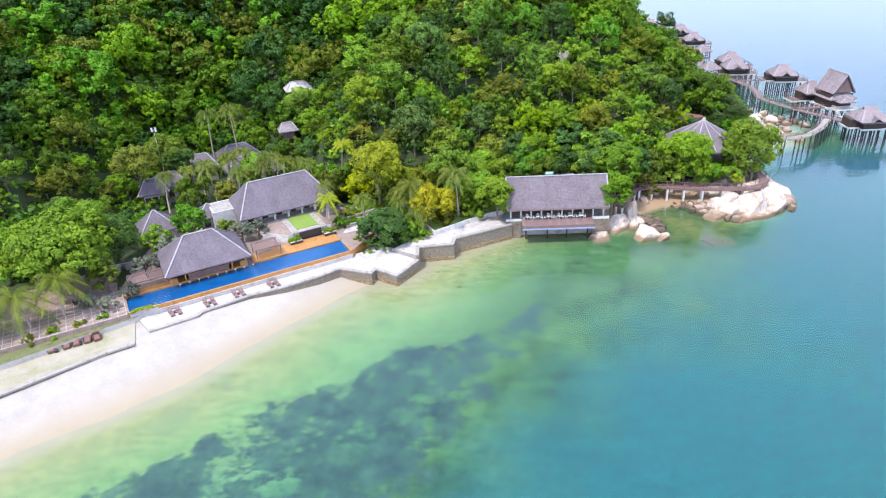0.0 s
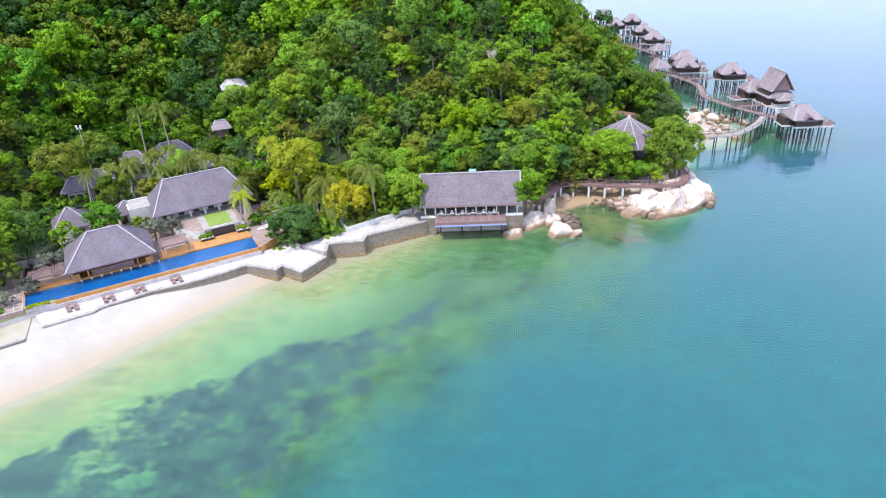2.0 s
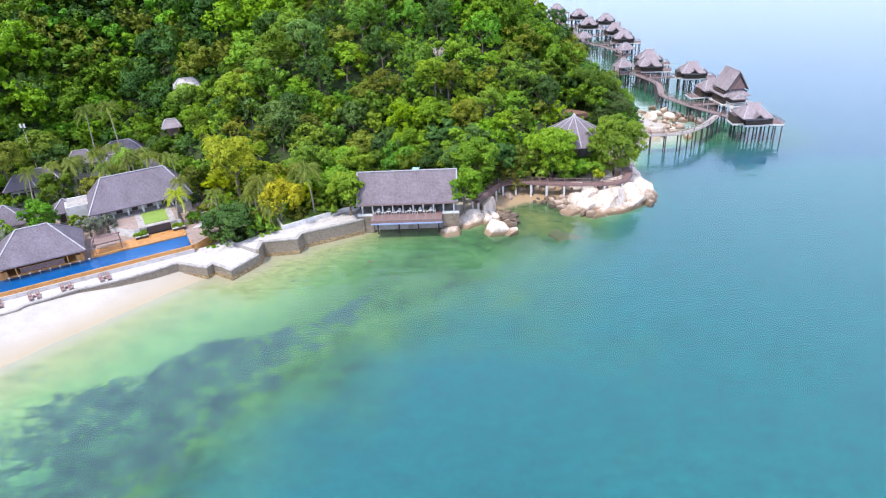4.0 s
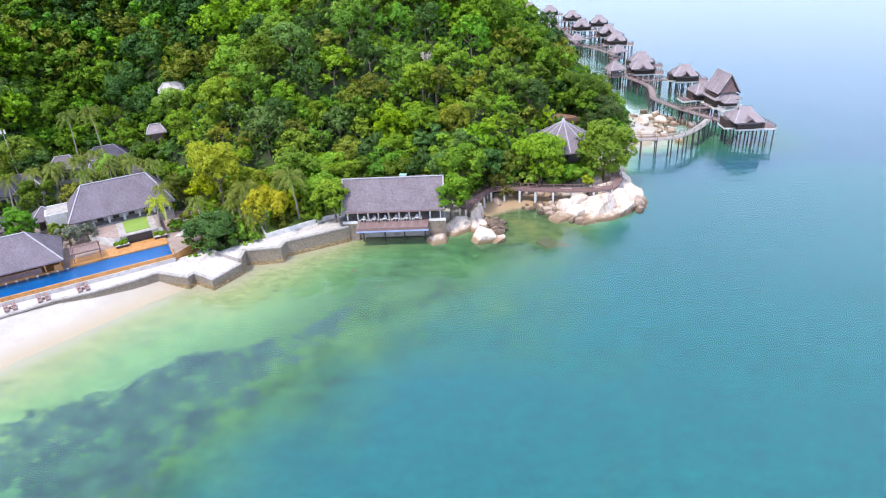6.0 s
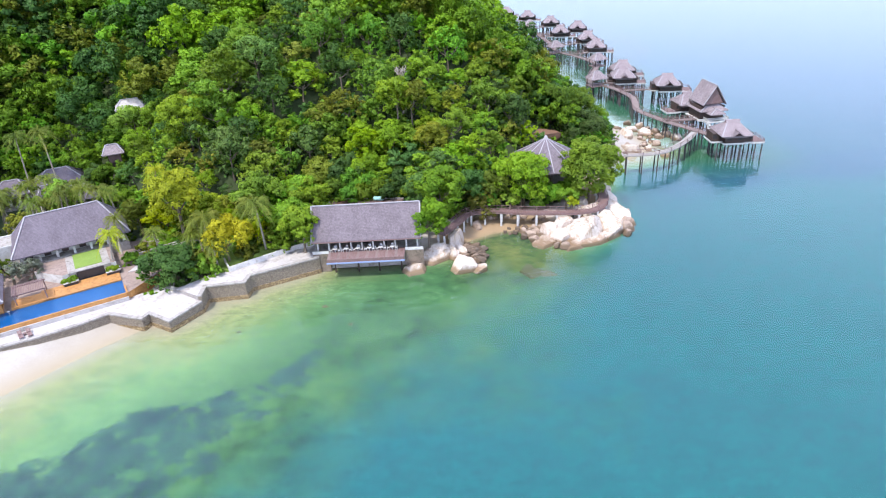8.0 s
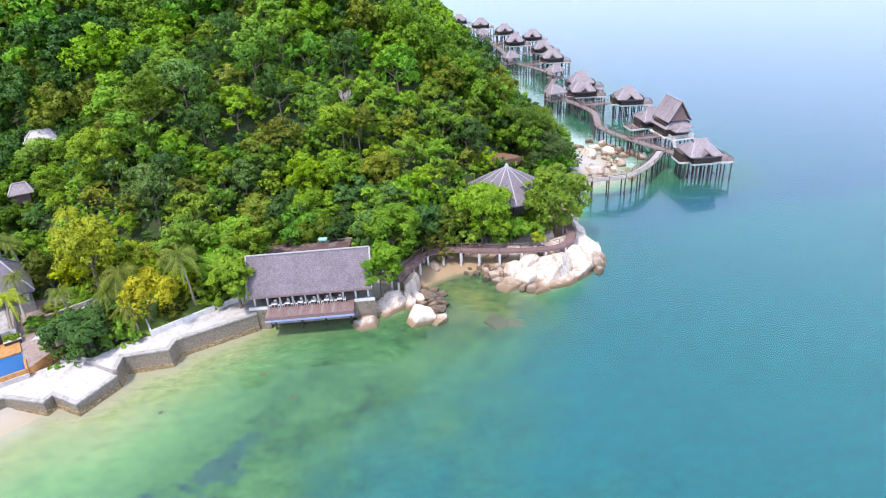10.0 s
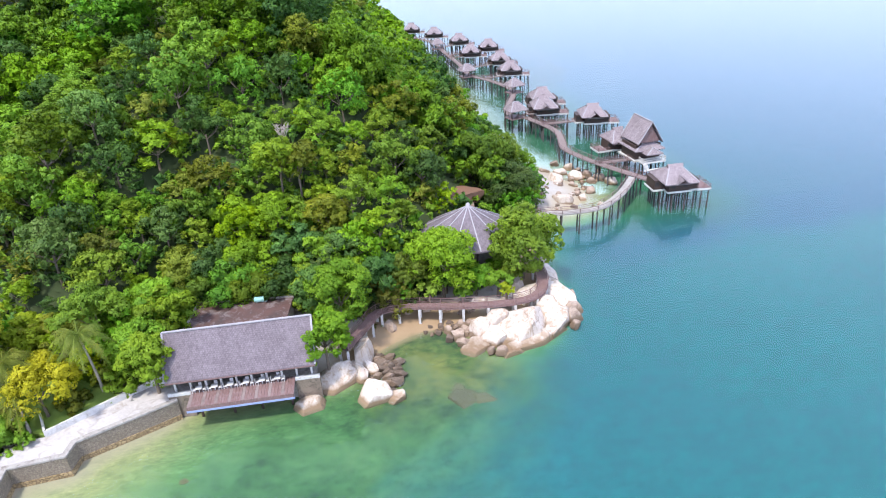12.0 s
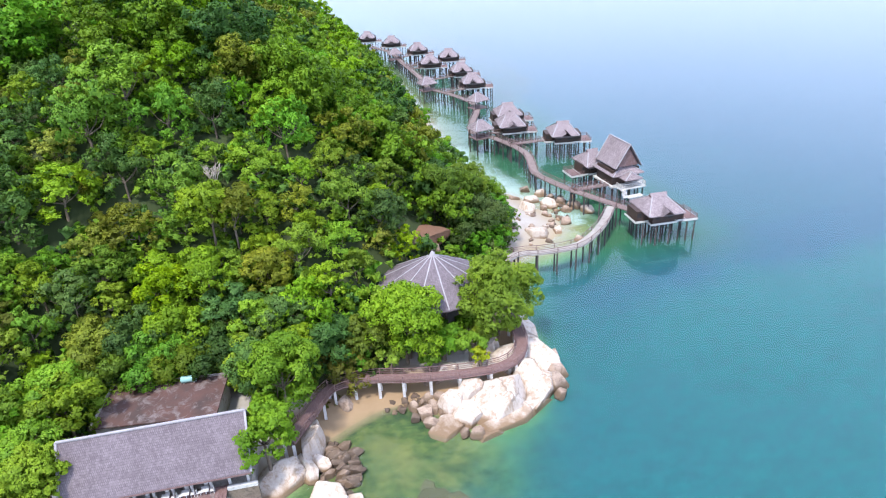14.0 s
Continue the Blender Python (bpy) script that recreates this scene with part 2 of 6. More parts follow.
M_WOOD_ORANGE = surface("oiled_timber", (0.42, 0.19, 0.055), (0.52, 0.26, 0.085), 0.6, 0.5, stain=(0.30, 0.13, 0.04))
M_WHITE = surface("white_render", (0.66, 0.65, 0.64), (0.52, 0.50, 0.48), 0.5, 0.8, stain=(0.42, 0.39, 0.36))
M_CREAM = surface("stained_concrete", (0.40, 0.37, 0.34), (0.30, 0.27, 0.25), 0.5, 0.85, stain=(0.20, 0.17, 0.15))
M_PALE = surface("pale_paving", (0.52, 0.485, 0.47), (0.42, 0.385, 0.37), 0.3, 0.85, stain=(0.34, 0.295, 0.265))
M_STAINED = surface("weathered_concrete", (0.24, 0.19, 0.145), (0.17, 0.13, 0.10), 0.6, 0.85, stain=(0.10, 0.08, 0.06))
M_PAVE = surface("grey_paving", (0.25, 0.175, 0.145), (0.33, 0.25, 0.215), 0.6, 0.8, stain=(0.18, 0.13, 0.105))
def rubble_material(name, c1, c2, joint, scale):
    """Rubble masonry: rounded stones of uneven tone in sunken joints."""
    m, nt, b = blank(name, 0.85)
    tc = nt.nodes.new("ShaderNodeTexCoord").outputs["Object"]
    vo, ve = nt.nodes.new("ShaderNodeTexVoronoi"), nt.nodes.new("ShaderNodeTexVoronoi")
    ve.feature = "DISTANCE_TO_EDGE"
    for n in (vo, ve):
        n.inputs["Scale"].default_value = scale
        nt.links.new(tc, n.inputs["Vector"])
    tone = ramp(nt, vo.outputs["Color"], [(0.15, c1), (0.85, c2)])
    fine = noise_tex(nt, 6, 5, 0.7)
    tone = mixc(nt, 0.6, tone, ramp(nt, fine, [(0.3, (0.35, 0.35, 0.35)), (0.7, (0.65, 0.65, 0.65))]), "OVERLAY")
    col = mixc(nt, ramp(nt, ve.outputs["Distance"], [(0.02, (0, 0, 0)), (0.1, (1, 1, 1))]), joint, tone)
    nt.links.new(col, b.inputs["Base Color"])
    nt.links.new(bump(nt, ramp(nt, ve.outputs["Distance"], [(0.0, (0, 0, 0)), (0.2, (1, 1, 1))]), 0.9, 0.12), b.inputs["Normal"])
    return m


def rock_material(name, c1, c2, c3, tide):
    """Granite: pale weathered faces, grey streaks, fine cracks and a brown tide mark of uneven height."""
    m, nt, b = blank(name, 0.8)
    big, fine = noise_tex(nt, 0.3, 6, 0.65, warp=0.6), noise_tex(nt, 2.6, 7, 0.72)
    streak = noise_tex(nt, 0.5, 6, 0.7, stretch=(2.2, 2.2, 0.35), warp=0.4)
    col = ramp(nt, big, [(0.32, c2), (0.55, c1)])
    col = mixc(nt, ramp(nt, streak, [(0.5, (0, 0, 0)), (0.62, (0.85, 0.85, 0.85))]), col, c3)
    col = mixc(nt, 0.6, col, ramp(nt, fine, [(0.28, (0.33, 0.33, 0.33)), (0.72, (0.66, 0.66, 0.66))]), "OVERLAY")
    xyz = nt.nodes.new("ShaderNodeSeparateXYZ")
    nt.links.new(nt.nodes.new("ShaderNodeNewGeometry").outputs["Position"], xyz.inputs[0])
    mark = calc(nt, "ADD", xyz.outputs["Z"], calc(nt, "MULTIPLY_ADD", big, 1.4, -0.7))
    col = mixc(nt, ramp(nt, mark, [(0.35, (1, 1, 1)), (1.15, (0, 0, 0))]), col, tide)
    ve = nt.nodes.new("ShaderNodeTexVoronoi")
    ve.feature = "DISTANCE_TO_EDGE"
    ve.inputs["Scale"].default_value = 0.075
    wv = nt.nodes.new("ShaderNodeVectorMath")
    wv.operation = "MULTIPLY_ADD"
    nz = nt.nodes.new("ShaderNodeTexNoise")
    nz.inputs["Scale"].default_value = 0.8
    tcr = nt.nodes.new("ShaderNodeTexCoord").outputs["Object"]
    nt.links.new(tcr, nz.inputs["Vector"])
    nt.links.new(nz.outputs["Color"], wv.inputs[0])
    wv.inputs[1].default_value = (1.6, 1.6, 1.6)
    nt.links.new(tcr, wv.inputs[2])
    nt.links.new(wv.outputs[0], ve.inputs["Vector"])
    crack = ramp(nt, ve.outputs["Distance"], [(0.0, (0.55, 0.55, 0.55)), (0.008, (0, 0, 0))])
    col = mixc(nt, crack, col, (0.12, 0.09, 0.075))
    oi = nt.nodes.new("ShaderNodeObjectInfo").outputs["Random"]
    col = mixc(nt, 1.0, col, ramp(nt, oi, [(0, (0.8, 0.78, 0.76)), (1, (1.1, 1.1, 1.1))]), "MULTIPLY")
    nt.links.new(col, b.inputs["Base Color"])
    nt.links.new(bump(nt, calc(nt, "SUBTRACT", calc(nt, "ADD", fine, big), crack), 0.7, 0.25), b.inputs["Normal"])
    return m


M_WALLSTONE = rubble_material("sea_wall_stone", (0.25, 0.20, 0.15), (0.36, 0.30, 0.23), (0.21, 0.17, 0.13), 4.6)
M_WALLWET = rubble_material("tide_stained_stone", (0.26, 0.18, 0.09), (0.40, 0.29, 0.15), (0.16, 0.11, 0.06), 2.0)
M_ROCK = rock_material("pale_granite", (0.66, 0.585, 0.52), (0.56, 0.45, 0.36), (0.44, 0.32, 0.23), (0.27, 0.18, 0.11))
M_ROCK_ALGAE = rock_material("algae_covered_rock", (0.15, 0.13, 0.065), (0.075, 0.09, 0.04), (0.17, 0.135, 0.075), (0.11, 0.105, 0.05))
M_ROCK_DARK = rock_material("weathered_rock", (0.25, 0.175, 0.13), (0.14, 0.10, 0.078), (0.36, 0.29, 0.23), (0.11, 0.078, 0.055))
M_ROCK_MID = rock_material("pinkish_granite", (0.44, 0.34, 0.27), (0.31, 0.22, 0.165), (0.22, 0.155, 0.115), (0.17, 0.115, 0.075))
M_TURF = surface("sparse_turf", (0.40, 0.355, 0.295), (0.24, 0.235, 0.11), 0.22, 0.95, grain=18, stain=(0.38, 0.34, 0.30))
M_PILE = surface("tarred_pile", (0.018, 0.016, 0.018), (0.04, 0.034, 0.034), 1.5, 0.6)
M_LAWN = surface("lawn", (0.15, 0.24, 0.035), (0.21, 0.29, 0.055), 0.4, 0.9, grain=20)
M_VERGE = surface("rough_verge", (0.085, 0.12, 0.03), (0.17, 0.17, 0.075), 0.7, 0.95, grain=14, stain=(0.22, 0.18, 0.12))
M_POOL_BED = surface("blue_pool_tile", (0.001, 0.062, 0.19), (0.001, 0.105, 0.29), 0.4, 0.4, bump_s=0.0)
M_POOL_WATER = water_material("pool_water", (0.85, 0.95, 1.0), 0.25, 0.03, 1.5, 0.5)
M_BLUE = surface("blue_fascia", (0.22, 0.28, 0.48), (0.30, 0.36, 0.55), 0.8, 0.6)
M_BARK = surface("bark", (0.10, 0.075, 0.055), (0.20, 0.16, 0.12), 2.0, 0.9, stretch=(3, 3, 0.6), bump_s=0.7, bump_d=0.05)
M_PALMBARK = surface("palm_bark", (0.28, 0.24, 0.20), (0.38, 0.33, 0.28), 2.0, 0.9, stretch=(0.5, 0.5, 5), bump_s=0.6, bump_d=0.03)
M_DARKSTONE = surface("dark_water_wall", (0.02, 0.02, 0.025), (0.04, 0.04, 0.045), 1.0, 0.3)
M_SOIL = surface("red_earth", (0.24, 0.12, 0.075), (0.16, 0.09, 0.06), 0.4, 0.95)
LEAF = {
    "deep": leaf_material("leaf_deep", (0.037, 0.087, 0.025), (0.076, 0.163, 0.036), (0.15, 0.265, 0.048)),
    "mid": leaf_material("leaf_mid", (0.076, 0.147, 0.018), (0.165, 0.28, 0.025), (0.30, 0.45, 0.036)),
    "fresh": leaf_material("leaf_fresh", (0.06, 0.165, 0.016), (0.14, 0.31, 0.024), (0.27, 0.48, 0.038), spread=0.25),
    "olive": leaf_material("leaf_olive", (0.098, 0.125, 0.02), (0.20, 0.235, 0.03), (0.345, 0.365, 0.04)),
    "yellow": leaf_material("leaf_yellow", (0.19, 0.26, 0.012), (0.34, 0.42, 0.018), (0.48, 0.55, 0.026), spread=0.25),
    "gold": leaf_material("leaf_gold", (0.26, 0.26, 0.010), (0.45, 0.42, 0.014), (0.62, 0.56, 0.02), spread=0.25),
    "lime": leaf_material("leaf_lime", (0.10, 0.195, 0.012), (0.205, 0.35, 0.018), (0.34, 0.50, 0.03), spread=0.2),
    "palm": leaf_material("leaf_palm", (0.06, 0.10, 0.016), (0.14, 0.19, 0.028), (0.32, 0.33, 0.055), spread=0.3),
    "palm_gold": leaf_material("leaf_palm_gold", (0.16, 0.20, 0.014), (0.32, 0.36, 0.022), (0.5, 0.5, 0.03), spread=0.2),
    "pale": leaf_material("leaf_pale", (0.14, 0.17, 0.11), (0.24, 0.27, 0.19), (0.40, 0.42, 0.34)),
    "blue": leaf_material("leaf_bluish", (0.06, 0.125, 0.03), (0.115, 0.21, 0.045), (0.20, 0.30, 0.07)),
}


# ---- building blocks ----
def part(name, bm, material, parent=None, label=""):
    me = bpy.data.meshes.new(name)
    bm.to_mesh(me)
    bm.free()
    me.materials.append(material)
    ob = new(name, me)
    ob.parent = parent
    return tagged(ob, label)


def solid(name, verts, faces, material, parent=None, label="", smooth=False):
    me = bpy.data.meshes.new(name)
    me.from_pydata(verts, [], faces)
    me.materials.append(material)
    if smooth:
        me.polygons.foreach_set("use_smooth", np.ones(len(me.polygons), bool))
    ob = new(name, me)
    ob.parent = parent
    return tagged(ob, label)


def thing(name, label, category, x=0.0, y=0.0, z=0.0, rz=0.0, group="", kind=""):
    e = new(name)
    e.empty_display_size = 0.3
    e.matrix_basis = pose(x, y, z, 0, 0, rz)
    return tagged(e, label, category, group, kind)


def add_box(bm, x0, x1, y0, y1, z0, z1, m=None, bevel=0.0):
    r = bmesh.ops.create_cube(bm, size=1.0)
    vs = r["verts"]
    for v in vs:
        v.co = Vector(((x0 + x1) / 2 + v.co.x * (x1 - x0), (y0 + y1) / 2 + v.co.y * (y1 - y0), (z0 + z1) / 2 + v.co.z * (z1 - z0)))
    if bevel:
        es = list({e for v in vs for e in v.link_edges})
        vs = list({v for f in bmesh.ops.bevel(bm, geom=es, offset=bevel, segments=1, affect="EDGES")["faces"] for v in f.verts} | {v for v in vs if v.is_valid})
    if m:
        bmesh.ops.transform(bm, matrix=m, verts=vs)


def box(name, dims, material, parent=None, label="", bevel=0.0):
    bm = bmesh.new()
    add_box(bm, *dims, bevel=bevel)
    return part(name, bm, material, parent, label)


def add_beam(bm, a, b, w, h):
    """A bar of w by h from a to b."""
    a, b = Vector(a), Vector(b)
    d = b - a
    side = d.cross(Vector((0, 0, 1)))
    side = side.normalized() if side.length > 1e-5 else Vector((1, 0, 0))
    up = side.cross(d).normalized()
    v = [bm.verts.new(p + side * s * w / 2 + up * u * h / 2) for p in (a, b) for s, u in ((-1, -1), (1, -1), (1, 1), (-1, 1))]
    for f in ((0, 1, 2, 3), (7, 6, 5, 4), (0, 4, 5, 1), (1, 5, 6, 2), (2, 6, 7, 3), (3, 7, 4, 0)):
        bm.faces.new([v[i] for i in f])


def add_ribbon(bm, pts, z0, z1, width, shift=0.0):
    """A wall of even width along a bent line, mitred at its corners; shift moves it to its left."""
    P = [Vector(p) for p in pts]
    rows = []
    for i, p in enumerate(P):
        a = (p - P[i - 1]).normalized() if i else None
        b = (P[i + 1] - p).normalized() if i < len(P) - 1 else None
        n0 = Vector((-a.y, a.x)) if a else Vector((-b.y, b.x))
        n1 = Vector((-b.y, b.x)) if b else n0
        m = (n0 + n1).normalized()
        m = m / max(m.dot(n1), 0.5)
        t1 = z1(p) if callable(z1) else z1
        t0 = z0(p) if callable(z0) else z0
        rows.append([bm.verts.new((*(p + m * (shift + s * width / 2)), z)) for s, z in ((-1, t0), (1, t0), (1, t1), (-1, t1))])
    for r0, r1 in zip(rows, rows[1:]):
        for k in range(4):
            bm.faces.new((r0[k], r0[(k + 1) % 4], r1[(k + 1) % 4], r1[k]))
    bm.faces.new(rows[0])
    bm.faces.new(rows[-1][::-1])
    bmesh.ops.recalc_face_normals(bm, faces=bm.faces[:])


def add_tube(bm, pts, radii, seg=8):
    rings = []
    for i, p in enumerate(pts):
        p = Vector(p)
        d = (Vector(pts[min(i + 1, len(pts) - 1)]) - Vector(pts[max(i - 1, 0)])).normalized()
        s = d.cross(Vector((0.3, 0.9, 0.1))).normalized()
        u = d.cross(s)
        rings.append([bm.verts.new(p + (s * math.cos(a) + u * math.sin(a)) * radii[i]) for a in (math.tau * k / seg for k in range(seg))])
    for r0, r1 in zip(rings, rings[1:]):
        for k in range(seg):
            bm.faces.new((r0[k], r0[(k + 1) % seg], r1[(k + 1) % seg], r1[k])).smooth = True
    bm.faces.new(rings[0])
    bm.faces.new(rings[-1])


def roof_uv(bm):
    """Courses run level and climb along the slope."""
    uv = bm.loops.layers.uv.new("UVMap")
    bm.normal_update()
    for f in bm.faces:
        n = f.normal
        lev = Vector((-n.y, n.x, 0))
        lev = lev.normalized() if lev.length > 1e-4 else Vector((1, 0, 0))
        up = n.cross(lev)
        for lp in f.loops:
            lp[uv].uv = (lp.vert.co.dot(lev), lp.vert.co.dot(up))


def hip_roof(parent, L, W, ze, zr, ridge, mat=M_SHINGLE, t=0.22, cx=0.0, cy=0.0, cap=True, name="roof"):
    """A hipped or (ridge == L) gabled roof of thickness t, with its caps."""
    bm = bmesh.new()
    for dz, flip in ((0.0, False), (-t, True)):
        e = [bm.verts.new((cx + sx * L / 2, cy + sy * W / 2, ze + dz)) for sx, sy in ((-1, -1), (1, -1), (1, 1), (-1, 1))]
        r = [bm.verts.new((cx + s * ridge / 2, cy, zr + dz)) for s in (-1, 1)]
        fs = [(e[0], e[1], r[1], r[0]), (e[2], e[3], r[0], r[1])]
        if ridge < L - 0.01:
            fs += [(e[1], e[2], r[1]), (e[3], e[0], r[0])]
        for f in fs:
            bm.faces.new(f[::-1] if flip else f)
        if flip:
            low = e, r
        else:
            top = e, r
    if ridge < L - 0.01:
        ring = [(0, 1), (1, 2), (2, 3), (3, 0)]
        for a, b in ring:
            bm.faces.new((top[0][b], top[0][a], low[0][a], low[0][b]))
    else:
        for a, b in ((0, 1), (2, 3)):
            bm.faces.new((top[0][b], top[0][a], low[0][a], low[0][b]))
        for a, k in ((0, 0), (1, 1), (2, 1), (3, 0)):
            bm.faces.new((top[0][a], top[1][k], low[1][k], low[0][a]))
    roof_uv(bm)
    ob = part(name, bm, mat, parent)
    if cap:
        bm = bmesh.new()
        r = [Vector((cx + s * ridge / 2, cy, zr + 0.05)) for s in (-1, 1)]
        add_beam(bm, r[0], r[1], 0.34, 0.16)
        for sx, sy, k in ((-1, -1, 0), (1, -1, 1), (1, 1, 1), (-1, 1, 0)):
            add_beam(bm, r[k], (cx + sx * L / 2, cy + sy * W / 2, ze + 0.05), 0.26, 0.14)
        part("ridge_cap", bm, M_RIDGE, ob, "pale ridge and hip capping")
    return ob


# ---- the lie of the land ----
SHORE = [(-900, -500), (-400, -150), (-120, 20), (-60, 64.6), (-54.7, 68.9), (-48.4, 72.4), (-40.8, 78.6), (-34.1, 85.9), (-28.1, 92.6), (-19.5, 101.9), (-13.6, 106.5),
         (-9, 105.8), (-5, 110), (-4.6, 113.8), (2, 114.6), (2.6, 117), (13.4, 122.2), (16, 125.5), (33, 124.5), (38, 125), (41.5, 128.6), (43.6, 129.8), (46.6, 131.8), (51.3, 133.8),
         (55.2, 133.8), (58.5, 131), (60.5, 128), (62.5, 127), (66, 126.6), (71, 128.4), (75.5, 133.4), (76.6, 138.5), (77, 144), (78, 151), (82, 160), (84.5, 168), (90, 172), (96, 175), (101.5, 181), (100.5, 190),
         (98, 200), (93, 208), (90, 220), (90, 232), (91, 250), (93, 262), (94, 287), (95, 330), (96, 360), (90, 412), (78, 450), (40, 520), (-100, 580), (-400, 560), (-900, 400)]
FOOT = [(-900, -100), (-300, 60), (-110, 104), (-82, 118), (-74, 138), (-70, 158), (-58, 175), (-45, 173), (-36, 156), (-15, 137), (6, 136), (11, 145), (34, 146), (40, 139), (56, 143), (72, 160), (84, 178), (86, 215),
        (87, 260), (90, 330), (90, 400), (70, 450), (30, 510), (-100, 565), (-400, 545), (-900, 380)]


def inside_distance(poly, x, y):
    """Distance to a closed outline, positive inside."""
    x, y = np.asarray(x, float), np.asarray(y, float)
    best = np.full(x.shape, 1e9)
    odd = np.zeros(x.shape, bool)
    for (x0, y0), (x1, y1) in zip(poly, poly[1:] + poly[:1]):
        dx, dy = x1 - x0, y1 - y0
        s = np.clip(((x - x0) * dx + (y - y0) * dy) / (dx * dx + dy * dy), 0, 1)
        best = np.minimum(best, np.hypot(x - x0 - s * dx, y - y0 - s * dy))
        if dy:
            odd ^= ((y0 > y) != (y1 > y)) & (x < x0 + (y - y0) * dx / dy)
    return np.where(odd, best, -best)


def ground_height(x, y):
    d, e = inside_distance(SHORE, x, y), inside_distance(FOOT, x, y)
    wob = np.sin(x * 0.13 + 1.7) * np.sin(y * 0.11) + 0.5 * np.sin(x * 0.31 + y * 0.23)
    land = np.minimum(0.21 * d, 2.3) + 0.1 * np.clip((d - 13) / 14, 0, 1) + 1.3 * np.clip((d - 26) / 25, 0, 1)
    rise = 0.85 - 0.15 * np.clip((y - 240) / 110, 0, 1) * np.clip((x - 15) / 35, 0, 1)
    land = land + 80 * (1 - np.exp(-rise * np.clip(e, 0, None) / 80)) + 0.8 * wob * np.clip(e / 15, 0, 1)
    q = -d
    south = 1.0 + 1.1 * np.clip((x - 12) / 20, 0, 1) + 7.0 * np.clip((x - 52) / 16, 0, 1)
    north = 1.0 + 2.2 * np.clip((q - 11) / 12, 0, 1)
    k = np.clip((y - 160) / 10, 0, 1) * np.clip((x - 60) / 15, 0, 1)
    q = q * (south * (1 - k) + north * k)
    sea = -(0.055 * np.clip(q, 0, 25) + 0.085 * np.clip(q - 25, 0, 40) + 0.03 * np.clip(q - 65, 0, 60) + 0.01 * np.clip(q - 125, 0, 300)) - 0.05 * wob * np.clip(q / 10, 0, 1)
    return np.where(d > 0, land, np.minimum(sea, -0.02))


def bed_height(z):
    """Levels the bed at wading depth under the jetties, standing in for murky water."""
    return np.where(z < 0, -0.5 * (1 - np.exp(z / 0.5)), z)


def ground_at(x, y):
    return float(bed_height(ground_height(np.array([x]), np.array([y])))[0])


def build_ground():
    fine_x = np.arange(-150, 152, 2.0)
    fine_y = np.arange(20, 262, 2.0)
    xs = np.concatenate([[-2600, -1500, -900, -600, -420, -320, -250, -200, -170], fine_x, np.arange(160, 300, 12), [340, 420, 600, 900, 1500, 2600]])
    ys = np.concatenate([[-2600, -1500, -900, -500, -300, -200, -130, -80, -40, -15, 5], fine_y, np.arange(268, 480, 7), [500, 540, 600, 700, 900, 1400, 2600]])
    X, Y = np.meshgrid(xs, ys)
    Z = ground_height(X, Y)
    far = np.clip((np.hypot(X, Y - 150) - 700) / 300, 0, 1)
    Z = Z * (1 - far) - 12 * far
    nx, ny = len(xs), len(ys)
    idx = np.arange(nx * ny).reshape(ny, nx)
    faces = np.stack([idx[:-1, :-1], idx[:-1, 1:], idx[1:, 1:], idx[1:, :-1]], -1).reshape(-1, 4)
    me = bpy.data.meshes.new("ground")
    me.from_pydata(np.stack([X, Y, bed_height(Z)], -1).reshape(-1, 3).tolist(), [], faces.tolist())
    me.polygons.foreach_set("use_smooth", np.ones(len(me.polygons), bool))
    d, e = inside_distance(SHORE, X, Y), inside_distance(FOOT, X, Y)
    # seagrass meadow off the beach; green algae in the bay by the sea wall
    q, edge = -d, X - (Y - 60) * 0.6
    lee = np.interp(X, (-60, -26, -14, 6), (9.5, 12, 17, 21))
    g = np.clip((q - lee + 2) / 5, 0, 1) * np.clip((80 - q) / 20, 0, 1) * np.clip((10 - edge) / 16, 0, 1)
    a = np.clip((q - 0.5) / 5, 0, 1) * np.clip((edge + 26) / 22, 0, 1) * np.clip((78 - X) / 14, 0, 1) * (Y < 150)
    drop = np.clip((X - Y + 51 + 5 * np.sin(X * 0.09)) / 36 + 0.5, 0, 1) * np.clip((q - 1) / 5, 0, 1) * np.clip((156 - Y) / 12, 0, 1)
    a = np.maximum(a, np.clip(-d / 4, 0, 1) * np.clip((30 + d) / 20, 0, 1) * (X > 85) * np.clip((Y - 176) / 10, 0, 1) * 0.55)
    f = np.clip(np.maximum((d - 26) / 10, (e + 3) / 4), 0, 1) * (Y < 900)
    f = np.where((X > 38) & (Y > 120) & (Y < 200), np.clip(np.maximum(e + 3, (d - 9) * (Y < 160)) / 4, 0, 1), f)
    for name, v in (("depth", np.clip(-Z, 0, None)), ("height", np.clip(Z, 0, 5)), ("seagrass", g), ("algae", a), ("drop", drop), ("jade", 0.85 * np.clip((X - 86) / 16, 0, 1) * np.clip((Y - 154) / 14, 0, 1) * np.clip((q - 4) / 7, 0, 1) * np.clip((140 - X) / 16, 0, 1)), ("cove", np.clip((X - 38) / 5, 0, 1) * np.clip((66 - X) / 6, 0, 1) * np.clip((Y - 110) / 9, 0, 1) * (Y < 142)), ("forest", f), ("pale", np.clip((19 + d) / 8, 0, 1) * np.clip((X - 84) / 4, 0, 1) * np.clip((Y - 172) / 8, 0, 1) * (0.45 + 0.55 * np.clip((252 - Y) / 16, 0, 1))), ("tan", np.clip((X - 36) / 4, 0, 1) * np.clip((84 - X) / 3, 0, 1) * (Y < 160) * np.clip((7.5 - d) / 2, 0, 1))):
        at = me.attributes.new(name, "FLOAT", "POINT")
